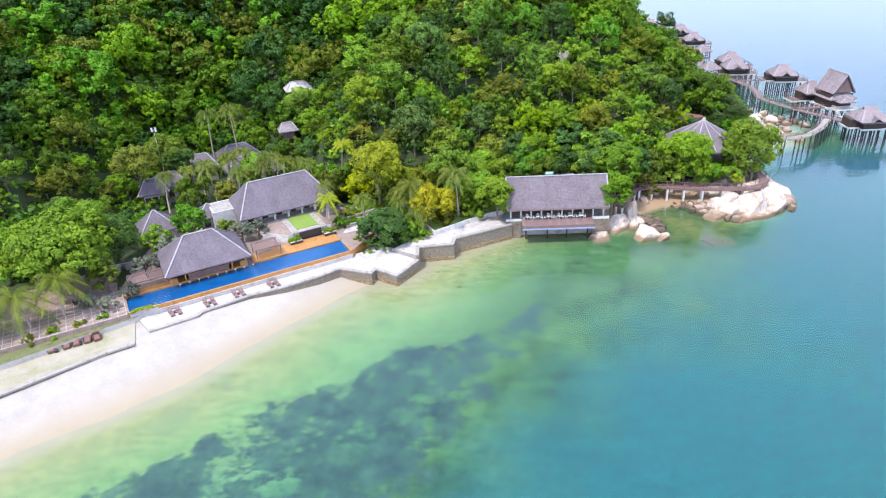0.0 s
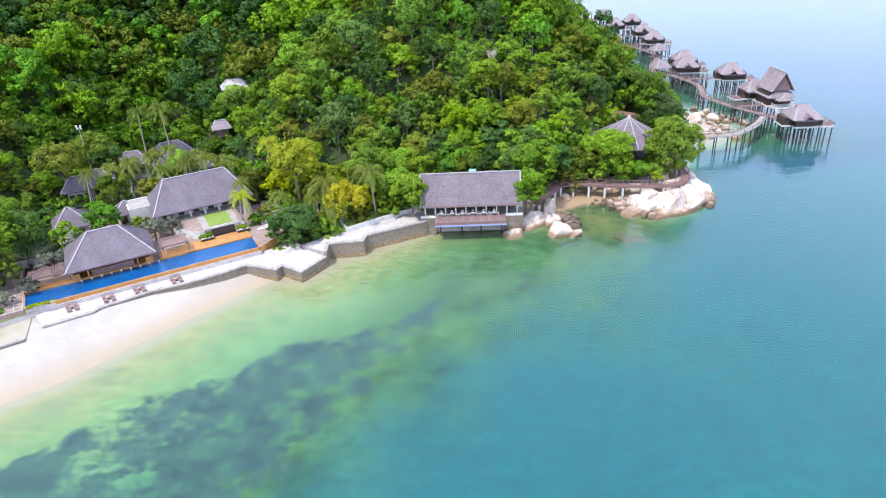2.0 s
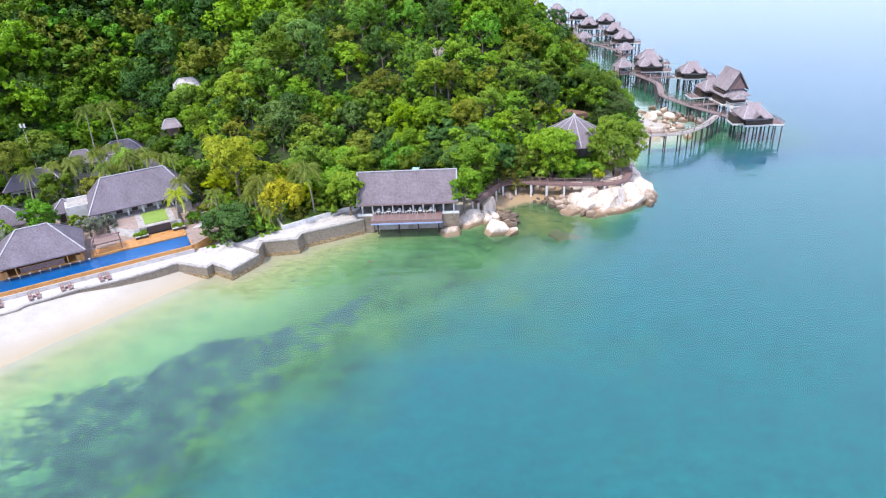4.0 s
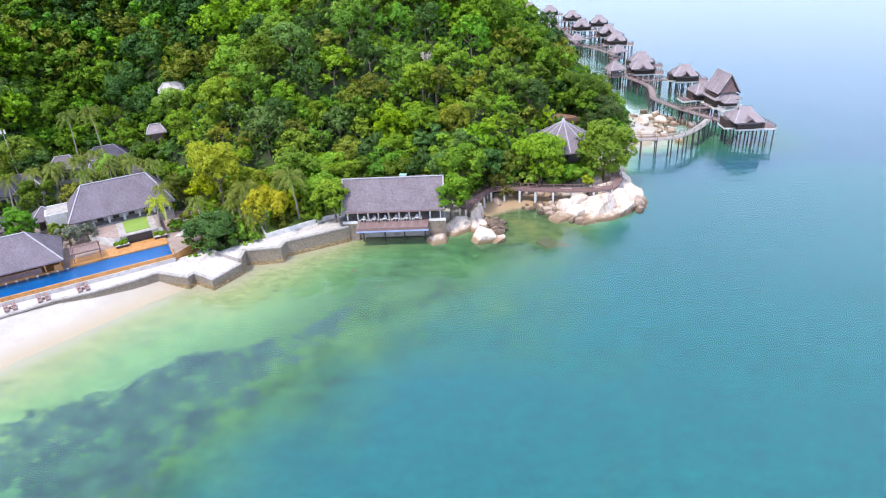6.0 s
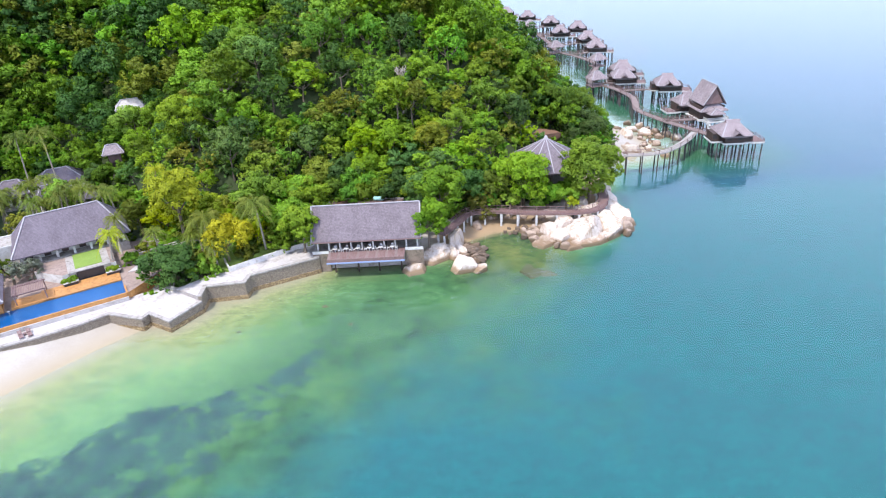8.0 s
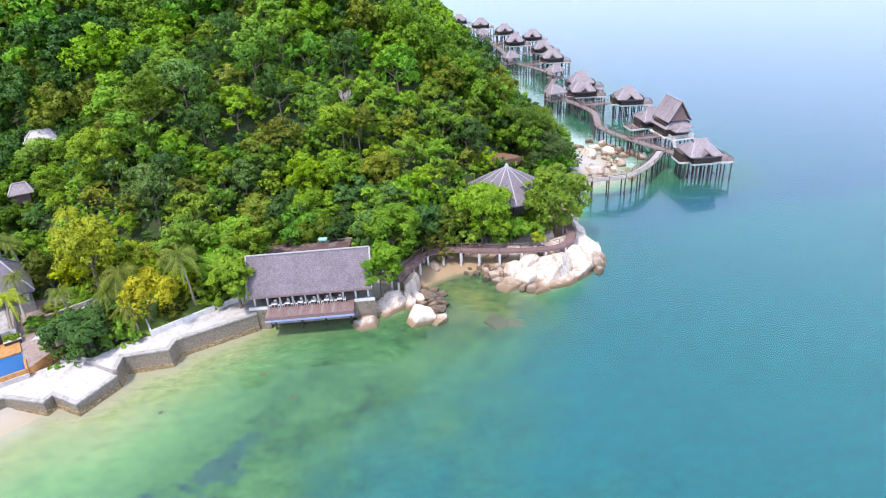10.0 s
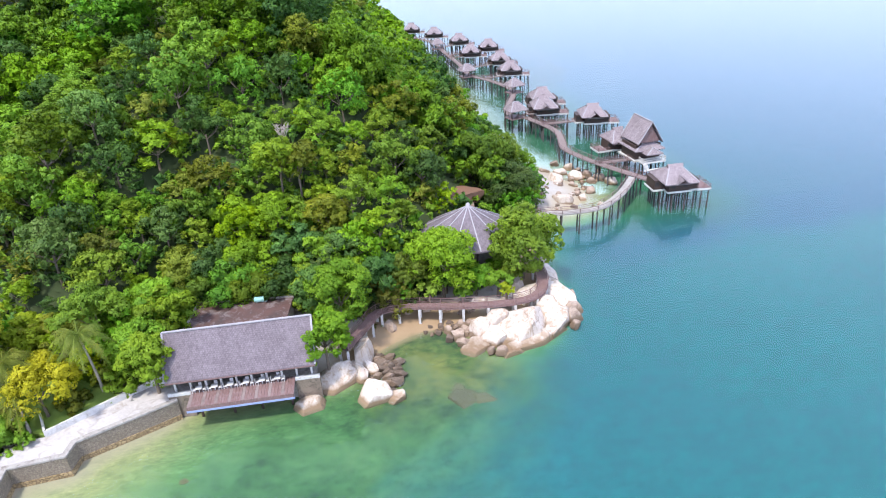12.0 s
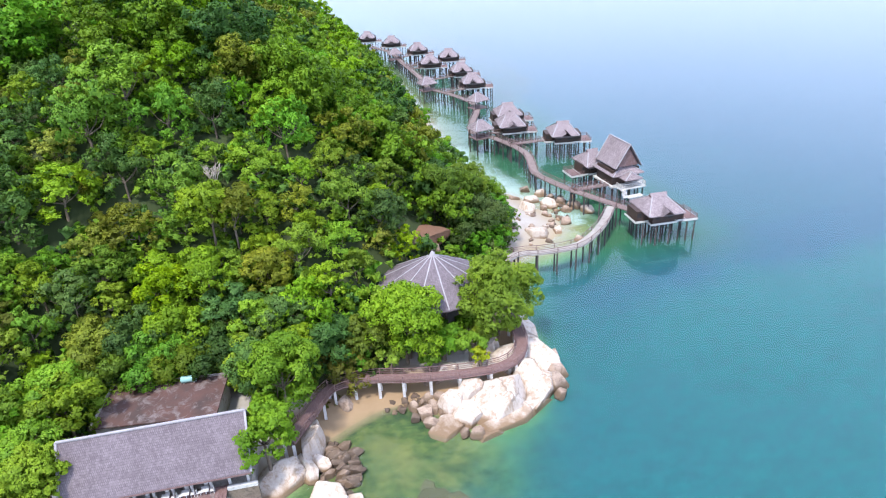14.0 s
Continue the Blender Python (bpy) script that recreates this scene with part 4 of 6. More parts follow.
    for x, y, r, h, k in ((-72, 118, 5.5, 12, "mid"), (-63, 112, 5, 10, "deep"), (-77, 108, 6, 12, "mid"), (-55.5, 114.5, 3.2, 6, "mid"), (-51.5, 121, 3.6, 7.5, "fresh"), (-84, 96, 6, 12, "mid"),
                          (-56, 137, 4, 8, "mid"), (-49, 139, 3.2, 6.5, "olive"), (-24.5, 139, 4, 8, "olive"), (-5, 137, 4.4, 9, "olive"), (-92, 84, 6, 11, "deep"), (-20, 141, 4.2, 9, "mid"), (-44, 148, 4.5, 9, "mid"),
                          (4.5, 128.5, 2.6, 5, "olive"), (11.5, 136.5, 4.6, 11, "mid"), (35.5, 137.5, 4.2, 10, "deep"), (9.0, 140.0, 4.8, 11, "mid"), (11.0, 142.0, 4.6, 8, "mid"), (15.5, 145.6, 5, 8.5, "mid"), (20.5, 145.6, 5.2, 9, "fresh"), (25.5, 145.2, 5, 8, "mid"), (30.5, 144.8, 5, 8.5, "deep"), (35, 142.0, 4.8, 8.5, "mid"), (18, 149.5, 5, 8, "deep"), (25, 150, 5, 8, "mid"), (13, 149, 5, 8, "olive"), (6, 136, 4, 9, "mid"), (-25.5, 133.5, 2.2, 3.6, "mid"), (-19.5, 128, 2.4, 3.5, "olive"), (-21, 123.5, 1.8, 2.4, "fresh"), (-18.5, 133, 2.6, 4.5, "mid"), (-44.5, 122.5, 2.0, 3.4, "mid"), (-17, 116.5, 1.6, 2.4, "fresh"), (-14.5, 113.6, 1.3, 1.6, "fresh"), (-53, 112, 2.6, 5, "pale"), (-55, 105.5, 2.2, 4.5, "pale"), (-60, 101, 3, 6, "mid"), (-57.5, 94.5, 1.6, 2.6, "pale"), (45.5, 141, 4.6, 9, "deep"), (78.5, 170.5, 6.6, 12.5, "blue"), (32.5, 150.0, 4.6, 8.5, "deep"), (-9.0, 136.5, 4.6, 9.5, "yellow"), (-18.0, 136.0, 3.6, 8.5, "yellow"), (1.6, 130.4, 3.4, 6.5, "yellow"), (6.4, 125.6, 2.6, 5.2, "lime"), (-16.5, 158.0, 5.2, 12, "lime"), (31.2, 160.2, 4.4, 13.5, "mid"), (34.6, 160.4, 4.0, 13, "olive"), (36.5, 147.5, 4.4, 8.5, "mid"), (29.5, 155.0, 4.6, 9, "mid"), (38.5, 153.5, 4.4, 9, "olive"), (40.5, 146.0, 4.2, 8, "deep"), (42.0, 141.5, 3.6, 7, "mid"), (23.0, 154.5, 4.6, 8.5, "lime"), (73.5, 173.5, 5.2, 13, "mid"), (58.5, 163.5, 4.6, 10, "deep"), (71.5, 177, 5, 10, "deep"), (79.5, 178.5, 5, 12, "mid"), (-66, 152.5, 5.0, 13.5, "mid"), (-64.0, 151.0, 4.2, 11, "deep"), (-35.6, 175.8, 4.6, 11.0, "mid"), (-40.6, 177.0, 4.0, 9.5, "fresh"), (-38.2, 162.5, 3.8, 7.5, "mid"), (-42.0, 163.4, 3.4, 7.5, "deep"), (-6.0, 118.9, 3.4, 5.2, "mid"), (-8.2, 120.6, 3.0, 5.5, "olive"), (0.5, 124.5, 2.4, 4.0, "olive"), (6.5, 130.5, 3.0, 6.0, "mid"), (-55.2, 98.4, 1.8, 2.8, "pale"), (-60.5, 90.6, 1.2, 1.5, "olive"), (-57.4, 92.2, 1.1, 1.3, "mid"), (-64.0, 88.4, 1.3, 1.6, "mid"), (-67.0, 86.6, 1.2, 1.5, "olive"), (-54.4, 108.8, 1.6, 3.0, "pale"), (-61.6, 96.0, 1.5, 2.4, "pale"), (51, 141.5, 4, 8.5, "mid"), (-48, 115.5, 2.4, 4.5, "pale"), (-40.5, 118.2, 2.6, 4.5, "pale"), (-37.5, 119.5, 2.2, 4.2, "pale")):
        make_tree(rng, k, r, h, "leafy %s garden tree" % {"mid": "green", "deep": "dark green", "fresh": "bright green", "olive": "olive-green", "blue": "grey-green", "lime": "lime-green", "yellow": "yellow-green", "pale": "sparse pale grey-green"}[k], leaves=int((90 if k == "pale" else 170) * r * r) + 400, size=0.2 if k == "pale" else 0.27, squash=0.95, low=-0.9, at=at(x, y, 3.3 if x < -50 and y < 93 else 4.1 if -64 < x < -20 and y < 130 else None))
    for x, y, z, h, reach, k in ((-68.5, 90.5, 3.4, 6.5, 5.6, "mid"), (-64.5, 93.5, 3.4, 8.0, 5.4, "mid"), (-73.5, 86, 3.0, 6.5, 5.4, "olive"), (-78, 92, 3.4, 8.5, 5.2, "mid"), (-23.6, 121.4, 4.2, 7.2, 3.3, "lime"), (-24.0, 126.5, 5.5, 6.6, 2.8, "mid"), (-16.2, 125.5, 4.0, 6.2, 3.0, "mid"),
                                 (3.8, 126.5, 3.5, 10.3, 4.9, "mid"), (-6.6, 124.0, 3.5, 9.0, 4.4, "olive"), (-4.0, 119.8, 3.4, 5.6, 3.4, "mid"), (-58.6, 163, 5, 15.0, 4.0, "olive"), (-52.0, 163, 5, 15.5, 4.2, "olive"),
                                 (-46, 139, 4.5, 8, 3.4, "mid"), (-52.5, 142, 4.5, 8.5, 3.4, "mid"), (-41, 144, 4.5, 9, 3.2, "mid"), (-57, 147, 4.5, 7.5, 3.2, "mid"), (-38.5, 147, 4.5, 8, 3.2, "olive"), (-48.5, 146, 4.5, 9, 3.4, "olive"), (-23.5, 148, 5, 9.5, 3.4, "lime"), (-44.0, 141, 4.5, 6.5, 3.0, "olive"), (-33, 144, 4.8, 8, 3.2, "mid"), (-51, 149.5, 4.6, 8.5, 3.4, "olive"), (-55, 143.5, 4.6, 7.5, 3.2, "mid"), (-45.5, 150, 4.6, 9, 3.4, "mid"), (-59.5, 142, 4.6, 8, 3.2, "olive"), (-40, 139.6, 4.5, 8.5, 3.0, "olive"), (-36, 141.5, 4.5, 9, 3.2, "mid"), (-29.5, 141, 4.8, 8.5, 3.0, "mid"), (-62, 137, 4.4, 8, 3.0, "olive"), (-8.5, 126.8, 3.6, 7, 3.2, "mid"), (-10, 122.5, 3.5, 6, 3.0, "olive")):
        make_palm(rng, k, h, reach, "coconut palm with arching %s fronds" % {"mid": "green", "olive": "olive-green", "lime": "yellow-green"}[k], at=(x, y, z), rz=rng.uniform(0, 360))


garden_trees()


# ---- buildings on land ----
def restaurant():
    r = thing("restaurant", "long open-fronted restaurant with a steep grey shingle roof over the water", "restaurant", 24.3, 125.4, 0, -3.2)
    hip_roof(r, 20.8, 8.9, 6.6, 12.1, 20.8, mat=M_SHINGLE3, name="roof")
    for s, nm in ((-1, "gable"), (1, "gable")):
        solid(nm, [(s * 10.0, -3.6, 7.0), (s * 10.0, 3.6, 7.0), (s * 10.0, 0, 11.4), (s * 9.85, -3.6, 7.0), (s * 9.85, 3.6, 7.0), (s * 9.85, 0, 11.4)], [(0, 1, 2), (5, 4, 3), (0, 3, 4, 1), (1, 4, 5, 2), (2, 5, 3, 0)], M_WOOD_DARK, r)
    box("floor_slab", (-9.9, 9.9, -3.2, 4.2, 0.2, 3.9), M_CREAM, r, "stained concrete base")
    box("back_wall", (-9.9, 9.9, 3.6, 3.8, 3.9, 7.2), M_WOOD_DARK, r)
    for x in np.linspace(-9.6, 9.6, 10):
        box("column", (x - 0.15, x + 0.15, -3.15, -2.85, 3.9, 7.6), M_WHITE, r, bevel=0.02)
    box("eave_beam", (-10.0, 10.0, -3.2, -2.9, 7.6, 7.95), M_WOOD_DARK, r)
    box("fascia", (-10.4, 10.4, -4.5, -4.4, 6.28, 6.5), M_WOOD_RED, r)
    for x0, x1 in ((-10.6, -7.4), (7.2, 10.7)):
        box("parapet", (x0, x1, -3.9, -3.5, 3.75, 4.25), M_WHITE, r, "low white parapet")
        box("base_wall", (x0, x1, -3.86, -3.2, -1.2, 3.75), M_STAINED, r, "brown-stained concrete base")
    for i in range(32):
        x = -7.4 + i * 0.456
        box("plank", (x, x + 0.43, -7.15, -3.2, 4.0, 4.08), M_WOOD_RED if i % 4 else M_WOOD_GREY, r)
    box("deck_frame", (-7.3, 7.1, -7.0, -3.2, 3.55, 4.0), M_WOOD_DARK, r)
    for i in range(8):
        x = -7.4 + i * 1.825
        box("fascia_board", (x, x + 1.79, -7.28, -7.16, 3.55, 4.18), M_WOOD_RED, r)
    box("deck_edge", (-7.45, 7.25, -7.36, -7.18, 3.25, 3.55), M_BLUE, r, "blue painted deck edge")
    for x in (-6.5, -2, 2, 6.3):
        box("pile", (x - 0.15, x + 0.15, -4.3, -4.0, -1.5, 3.55), M_WOOD_DARK, r)
    # service roof behind
    s = thing("service_building", "low service building with a stained flat red-brown roof", "building", 22.4, 138.6, 0, -9)
    box("wall", (-7.2, 8.2, -4.5, 3.7, 2.0, 5.9), M_CREAM, s)
    box("flat_roof", (-7.5, 8.4, -4.8, 3.9, 5.9, 6.1), surface("stained_red_roof", (0.13, 0.062, 0.05), (0.05, 0.038, 0.036), 0.3, 0.9, stain=(0.19, 0.155, 0.15)), s)
    for d in ((-7.6, 8.5, 3.8, 4.0, 5.9, 6.4), (-7.7, -7.5, -4.8, 4.0, 5.9, 6.4)):
        box("parapet", d, M_CREAM, s)
    tank = thing("water_tank", "pale turquoise water tank on the flat roof", "tank", 26.0, 141.2, 6.1, -6)
    bm = bmesh.new()
    add_tube(bm, [(-1.1, 0, 0.5), (-1.0, 0, 0.5), (1.0, 0, 0.5), (1.1, 0, 0.5)], [0.3, 0.5, 0.5, 0.3], 12)
    part("tank_body", bm, surface("turquoise_plastic", (0.25, 0.5, 0.48), (0.35, 0.58, 0.56), 1.0, 0.5), tank)
    for x in (-0.7, 0.7):
        box("cradle", (x - 0.08, x + 0.08, -0.4, 0.4, 0, 0.3), M_CREAM, tank)


restaurant()


def dining_set(x, y, z, rz):
    e = thing("dining_table", "white dining table on the restaurant deck", "table", x, y, z, rz, group="tables on the restaurant deck")
    box("tabletop", (-0.45, 0.45, -0.45, 0.45, 0.72, 0.76), M_WHITE, e)
    box("pedestal", (-0.06, 0.06, -0.06, 0.06, 0.0, 0.72), M_WHITE, e)
    return e


def chair_white(x, y, z, rz):
    e = thing("dining_chair", "white dining chair at the deck table", "chair", x, y, z, rz, group="chairs on the restaurant deck")
    box("seat", (-0.23, 0.23, -0.23, 0.23, 0.42, 0.47), M_WHITE, e)
    box("backrest", (-0.23, 0.23, 0.19, 0.24, 0.47, 0.95), M_WHITE, e)
    for sx in (-0.19, 0.19):
        for sy in (-0.19, 0.19):
            box("leg", (sx - 0.025, sx + 0.025, sy - 0.025, sy + 0.025, 0, 0.42), M_WHITE, e)
    return e


R_MAT = pose(24.3, 125.4, 0, 0, 0, -3.2)
first_t = first_c = None
for i in range(6):
    x = -6.2 + i * 2.2
    m = R_MAT @ pose(x, -3.95, 4.08)
    if first_t is None:
        first_t = dining_set(0, 0, 0, 0)
        first_t.matrix_basis = m
    else:
        copy_thing(first_t, m)
    for cx, cy, a in ((-0.75, 0, 90), (0.75, 0, -90), (0, 0.75, 0)):
        mc = R_MAT @ pose(x + cx, -3.95 + cy, 4.08, 0, 0, a)
        if first_c is None:
            first_c = chair_white(0, 0, 0, 0)
            first_c.matrix_basis = mc
        else:
            copy_thing(first_c, mc)

POOL = pose(-53.4, 93.2, 0, 0, 0, 27.7)


def in_pool(u, v, z=0.0, rz=0.0):
    return POOL @ pose(u, v, z, 0, 0, rz)


def pool_area():
    p = thing("swimming_pool", "long narrow blue lap pool with an orange timber edge", "swimming pool")
    p.matrix_basis = POOL
    p["kind"] = "structure"
    box("basin", (0.0, 40, 0.0, 5.5, 3.0, 4.16), M_POOL_BED, p)
    solid("water_surface", [(0.05, 0.05, 4.28), (39.95, 0.05, 4.28), (39.95, 5.45, 4.28), (0.05, 5.45, 4.28)], [(0, 1, 2, 3)], M_POOL_WATER, p, "deep blue still water")
    box("edge_wall", (4.5, 40.2, -0.3, 0.0, 3.62, 4.34), M_WOOD_ORANGE, p, "orange timber overflow wall")
    box("plinth", (4.5, 40.25, -0.5, 0.0, 2.3, 3.62), M_PALE, p)
    box("edge_wall", (40.0, 40.3, -0.3, 3.0, 2.5, 4.4), M_WOOD_ORANGE, p)
    box("edge_wall", (-0.3, 0.0, -0.2, 5.5, 2.5, 4.4), M_PAVE, p)
    box("edge_wall", (0.0, 4.5, -0.35, 0.0, 2.5, 4.45), M_PALE, p)
    d = thing("pool_deck", "orange timber sun deck beside the pool", "deck", kind="structure")
    d.matrix_basis = POOL
    for u0, u1, v0, v1, z in ((27.2, 40, 5.5, 9.8, 4.42), (22.6, 29.2, 5.5, 8.6, 4.6), (0.9, 8.2, 5.5, 7.0, 4.6)):
        v = v0
        while v < v1 - 0.05:
            box("board", (u0, u1, v, min(v + 0.42, v1), 3.9, z), M_WOOD_ORANGE, d)
            v += 0.45


pool_area()
hg = thing("flower_hedge", "low yellow-green hedge along the pool end", "hedge")
hg.matrix_basis = in_pool(2.4, -0.45, 4.1)
V, Q, T3, N = crown_arrays(random.Random(77), 1.0, 0.3, 0.5, 16, 700, 0.16)
leaf_mesh("foliage", V * np.array([2.6, 0.6, 0.8]), Q, T3, [LEAF["yellow"]], hg, N=N)


def terrace_strips():
    t = thing("terrace_paving", "brown paving divided by pale stone strips", "paving", kind="structure")
    t.matrix_basis = POOL
    box("paving_bed", (-19, -0.3, -0.3, 9.5, 3.4, 4.2), M_PAVE, t)
    for i in range(15):
        box("strip", (-18.7 + i * 1.3, -18.60 + i * 1.3, -0.3, 9.5, 4.19, 4.215), M_PALE, t)
    for i in range(8):
        box("strip", (-19, -0.3, -0.1 + i * 1.3, 0.0 + i * 1.3, 4.19, 4.211), M_PALE, t)


terrace_strips()


def bar():
    b = thing("pool_bar", "open pool bar with hipped grey shingle roof and timber counter", "bar building")
    b.matrix_basis = in_pool(14.5, 9.7)
    hip_roof(b, 15.2, 11.8, 6.9, 11.5, 5.2)
    box("floor_slab", (-6.9, 6.9, -4.2, 5.2, 3.0, 4.55), M_WOOD_ORANGE, b)
    box("counter", (-3.6, 3.6, -4.0, -3.3, 4.55, 5.6), M_WOOD_RED, b)
    box("counter_top", (-3.8, 3.8, -4.15, -3.2, 5.6, 5.68), M_WOOD_ORANGE, b)
    box("back_wall", (-4.5, 4.5, 1.0, 1.25, 4.55, 6.9), M_WOOD_ORANGE, b)
    for x in (-6.7, -4.2, 4.2, 6.7):
        for y in (-4.0, 5.0):
            box("post", (x - 0.12, x + 0.12, y - 0.12, y + 0.12, 4.5, 7.4), M_WOOD_ORANGE, b)
    for x in (-6.9, 5.6):
        box("end_wall", (x, x + 1.3, -4.25, -3.9, 3.6, 5.6), M_WOOD_ORANGE, b)
    first = None
    for i in range(9):
        m = in_pool(9.0 + i * 1.65, 4.4, 4.2)
        if first is None:
            first = thing("bar_stool", "white-topped stool standing in the pool water", "stool", group="stools at the pool bar")
            bm = bmesh.new()
            add_tube(bm, [(0, 0, 0), (0, 0, 0.5)], [0.07, 0.07], 8)
            part("pedestal", bm, M_CREAM, first)
            bm = bmesh.new()
            add_tube(bm, [(0, 0, 0.5), (0, 0, 0.56), (0, 0, 0.62)], [0.2, 0.24, 0.2], 10)
            part("seat", bm, M_WHITE, first)
            first.matrix_basis = m
        else:
            copy_thing(first, m)
    for u0, u1, v0, v1 in ((0.9, 7.6, 5.4, 9.4), (23.2, 28.4, 5.6, 10.0)):
        g = thing("pergola", "red-brown slatted timber pergola over daybeds", "pergola")
        g.matrix_basis = in_pool(0, 0, 0)
        n = int((u1 - u0) / 0.26)
        for i in range(n):
            u = u0 + i * 0.26
            box("slat", (u, u + 0.13, v0, v1, 6.6, 6.72), M_WOOD_RED, g)
        for v in (v0 + 0.4, v1 - 0.4):
            box("beam", (u0, u1, v - 0.08, v + 0.08, 6.4, 6.6), M_WOOD_RED, g)
            for u in (u0 + 0.3, u1 - 0.3):
                box("post", (u - 0.09, u + 0.09, v - 0.09, v + 0.09, 4.5, 6.4), M_WOOD_RED, g)


bar()


def lounger_pairs():
    first = None
    for u, v in ((6.8, -1.9), (12.6, -2.1), (17.7, -1.9), (24.0, -2.0)):
        for du in (-0.62, 0.62):
            m = in_pool(u + du, v, 2.9 + 0.09 * (v + 0.4), 8)
            if first is None:
                first = thing("sun_lounger", "dark brown timber sun lounger on the white promenade", "sun lounger", group="sun loungers beside the pool")
                box("frame", (-0.33, 0.33, -0.95, 0.95, 0.22, 0.32), M_WOOD_RED, first)
                bm = bmesh.new()
                add_box(bm, -0.31, 0.31, 0.0, 0.75, 0.0, 0.07, pose(0, 0.3, 0.34, 32, 0, 0))
                part("backrest", bm, M_WOOD_RED, first)
                for sx in (-0.27, 0.27):
                    for sy in (-0.85, 0.85):
                        box("leg", (sx - 0.04, sx + 0.04, sy - 0.04, sy + 0.04, 0, 0.22), M_WOOD_RED, first)
                first.matrix_basis = m
            else:
                copy_thing(first, m)
        t = thing("side_table", "small dark timber side table between loungers", "table")
        t.matrix_basis = in_pool(u, v + 0.2, 2.9 + 0.09 * (v + 0.6), 8)
        box("tabletop", (-0.22, 0.22, -0.22, 0.22, 0.36, 0.4), M_WOOD_RED, t)
        box("base", (-0.16, 0.16, -0.16, 0.16, 0, 0.36), M_WOOD_RED, t)
    sofa = None
    for x, y, a in ((-63.2, 85.7, 30), (-61.2, 86.6, 30), (-60.0, 87.3, 28), (-58.5, 88.0, 28), (-57.2, 88.5, 34)):
        m = pose(x, y, 2.5, 0, 0, a)
        if sofa is None:
            sofa = thing("wicker_sofa", "red-brown wicker sofa on the sandy terrace", "sofa", group="wicker sofas above the beach")
            box("seat", (-0.5, 0.5, -0.9, 0.7, 0.05, 0.42), M_WICKER, sofa, bevel=0.03)
            box("backrest", (-0.5, 0.5, 0.7, 0.92, 0.05, 0.95), M_WICKER, sofa, bevel=0.03)
            for sx in (-0.62, 0.5):
                box("armrest", (sx, sx + 0.12, -0.5, 0.92, 0.0, 0.68), M_WICKER, sofa, bevel=0.02)
            box("cushion", (-0.42, 0.42, -0.8, 0.66, 0.42, 0.5), M_CUSHION, sofa, "dull red seat cushion", bevel=0.03)
            sofa.matrix_basis = m
        else:
            copy_thing(sofa, m)
    for x, y in ((-62.2, 85.4), (-59.3, 87.0)):
        t = thing("coffee_table", "low dark wicker table between sofas", "table", x, y, 2.5, 30)
        box("tabletop", (-0.3, 0.3, -0.3, 0.3, 0.34, 0.4), M_WOOD_DARK, t)
        box("base", (-0.24, 0.24, -0.24, 0.24, 0.0, 0.34), M_WOOD_DARK, t)
    # dining set on the paved terrace, pots along its back wall
    e = thing("garden_table", "dark square table on the paved terrace", "table", -63.4, 97.6, 4.2, 27)
    box("tabletop", (-0.6, 0.6, -0.6, 0.6, 0.7, 0.76), M_WOOD_DARK, e)
    box("pedestal", (-0.12, 0.12, -0.12, 0.12, 0.0, 0.7), M_WOOD_DARK, e)
    for k in range(4):
        c = thing("garden_chair", "dark armchair at the terrace table", "chair", group="chairs at the terrace table")
        c.matrix_basis = pose(-63.4, 97.6, 4.2, 0, 0, 27 + 90 * k) @ pose(0, 1.05, 0)
        box("seat", (-0.32, 0.32, -0.3, 0.3, 0.1, 0.45), M_WOOD_DARK, c)
        box("backrest", (-0.32, 0.32, 0.24, 0.36, 0.45, 0.9), M_WOOD_DARK, c)
    bw = thing("back_wall", "dark stone wall behind the paved terrace", "wall", kind="structure")
    bm = bmesh.new()
    add_beam(bm, (-65.0, 107.6, 4.9), (-54.6, 111.4, 4.9), 0.3, 1.5)
    part("wall_body", bm, M_CREAM, bw)
    for k in range(6):
        q = Vector((-64.2, 107.2, 4.2)).lerp(Vector((-55.2, 110.5, 4.2)), k / 5)
        pt = thing("plant_pot", "large dark glazed pot with pale leaves", "plant pot", q.x, q.y, 4.18, group="pots along the terrace wall")
        bm = bmesh.new()
        add_tube(bm, [(0, 0, 0), (0, 0, 0.4), (0, 0, 0.75), (0, 0, 0.82)], [0.28, 0.46, 0.38, 0.42], 12)
        part("pot", bm, M_DARKSTONE, pt)
        V, Q, T3, N = crown_arrays(random.Random(60 + k), 0.55, 1.1, 0.8, 5, 160, 0.14)
        leaf_mesh("foliage", V, Q, T3, [LEAF["pale"]], pt, N=N)


lounger_pairs()


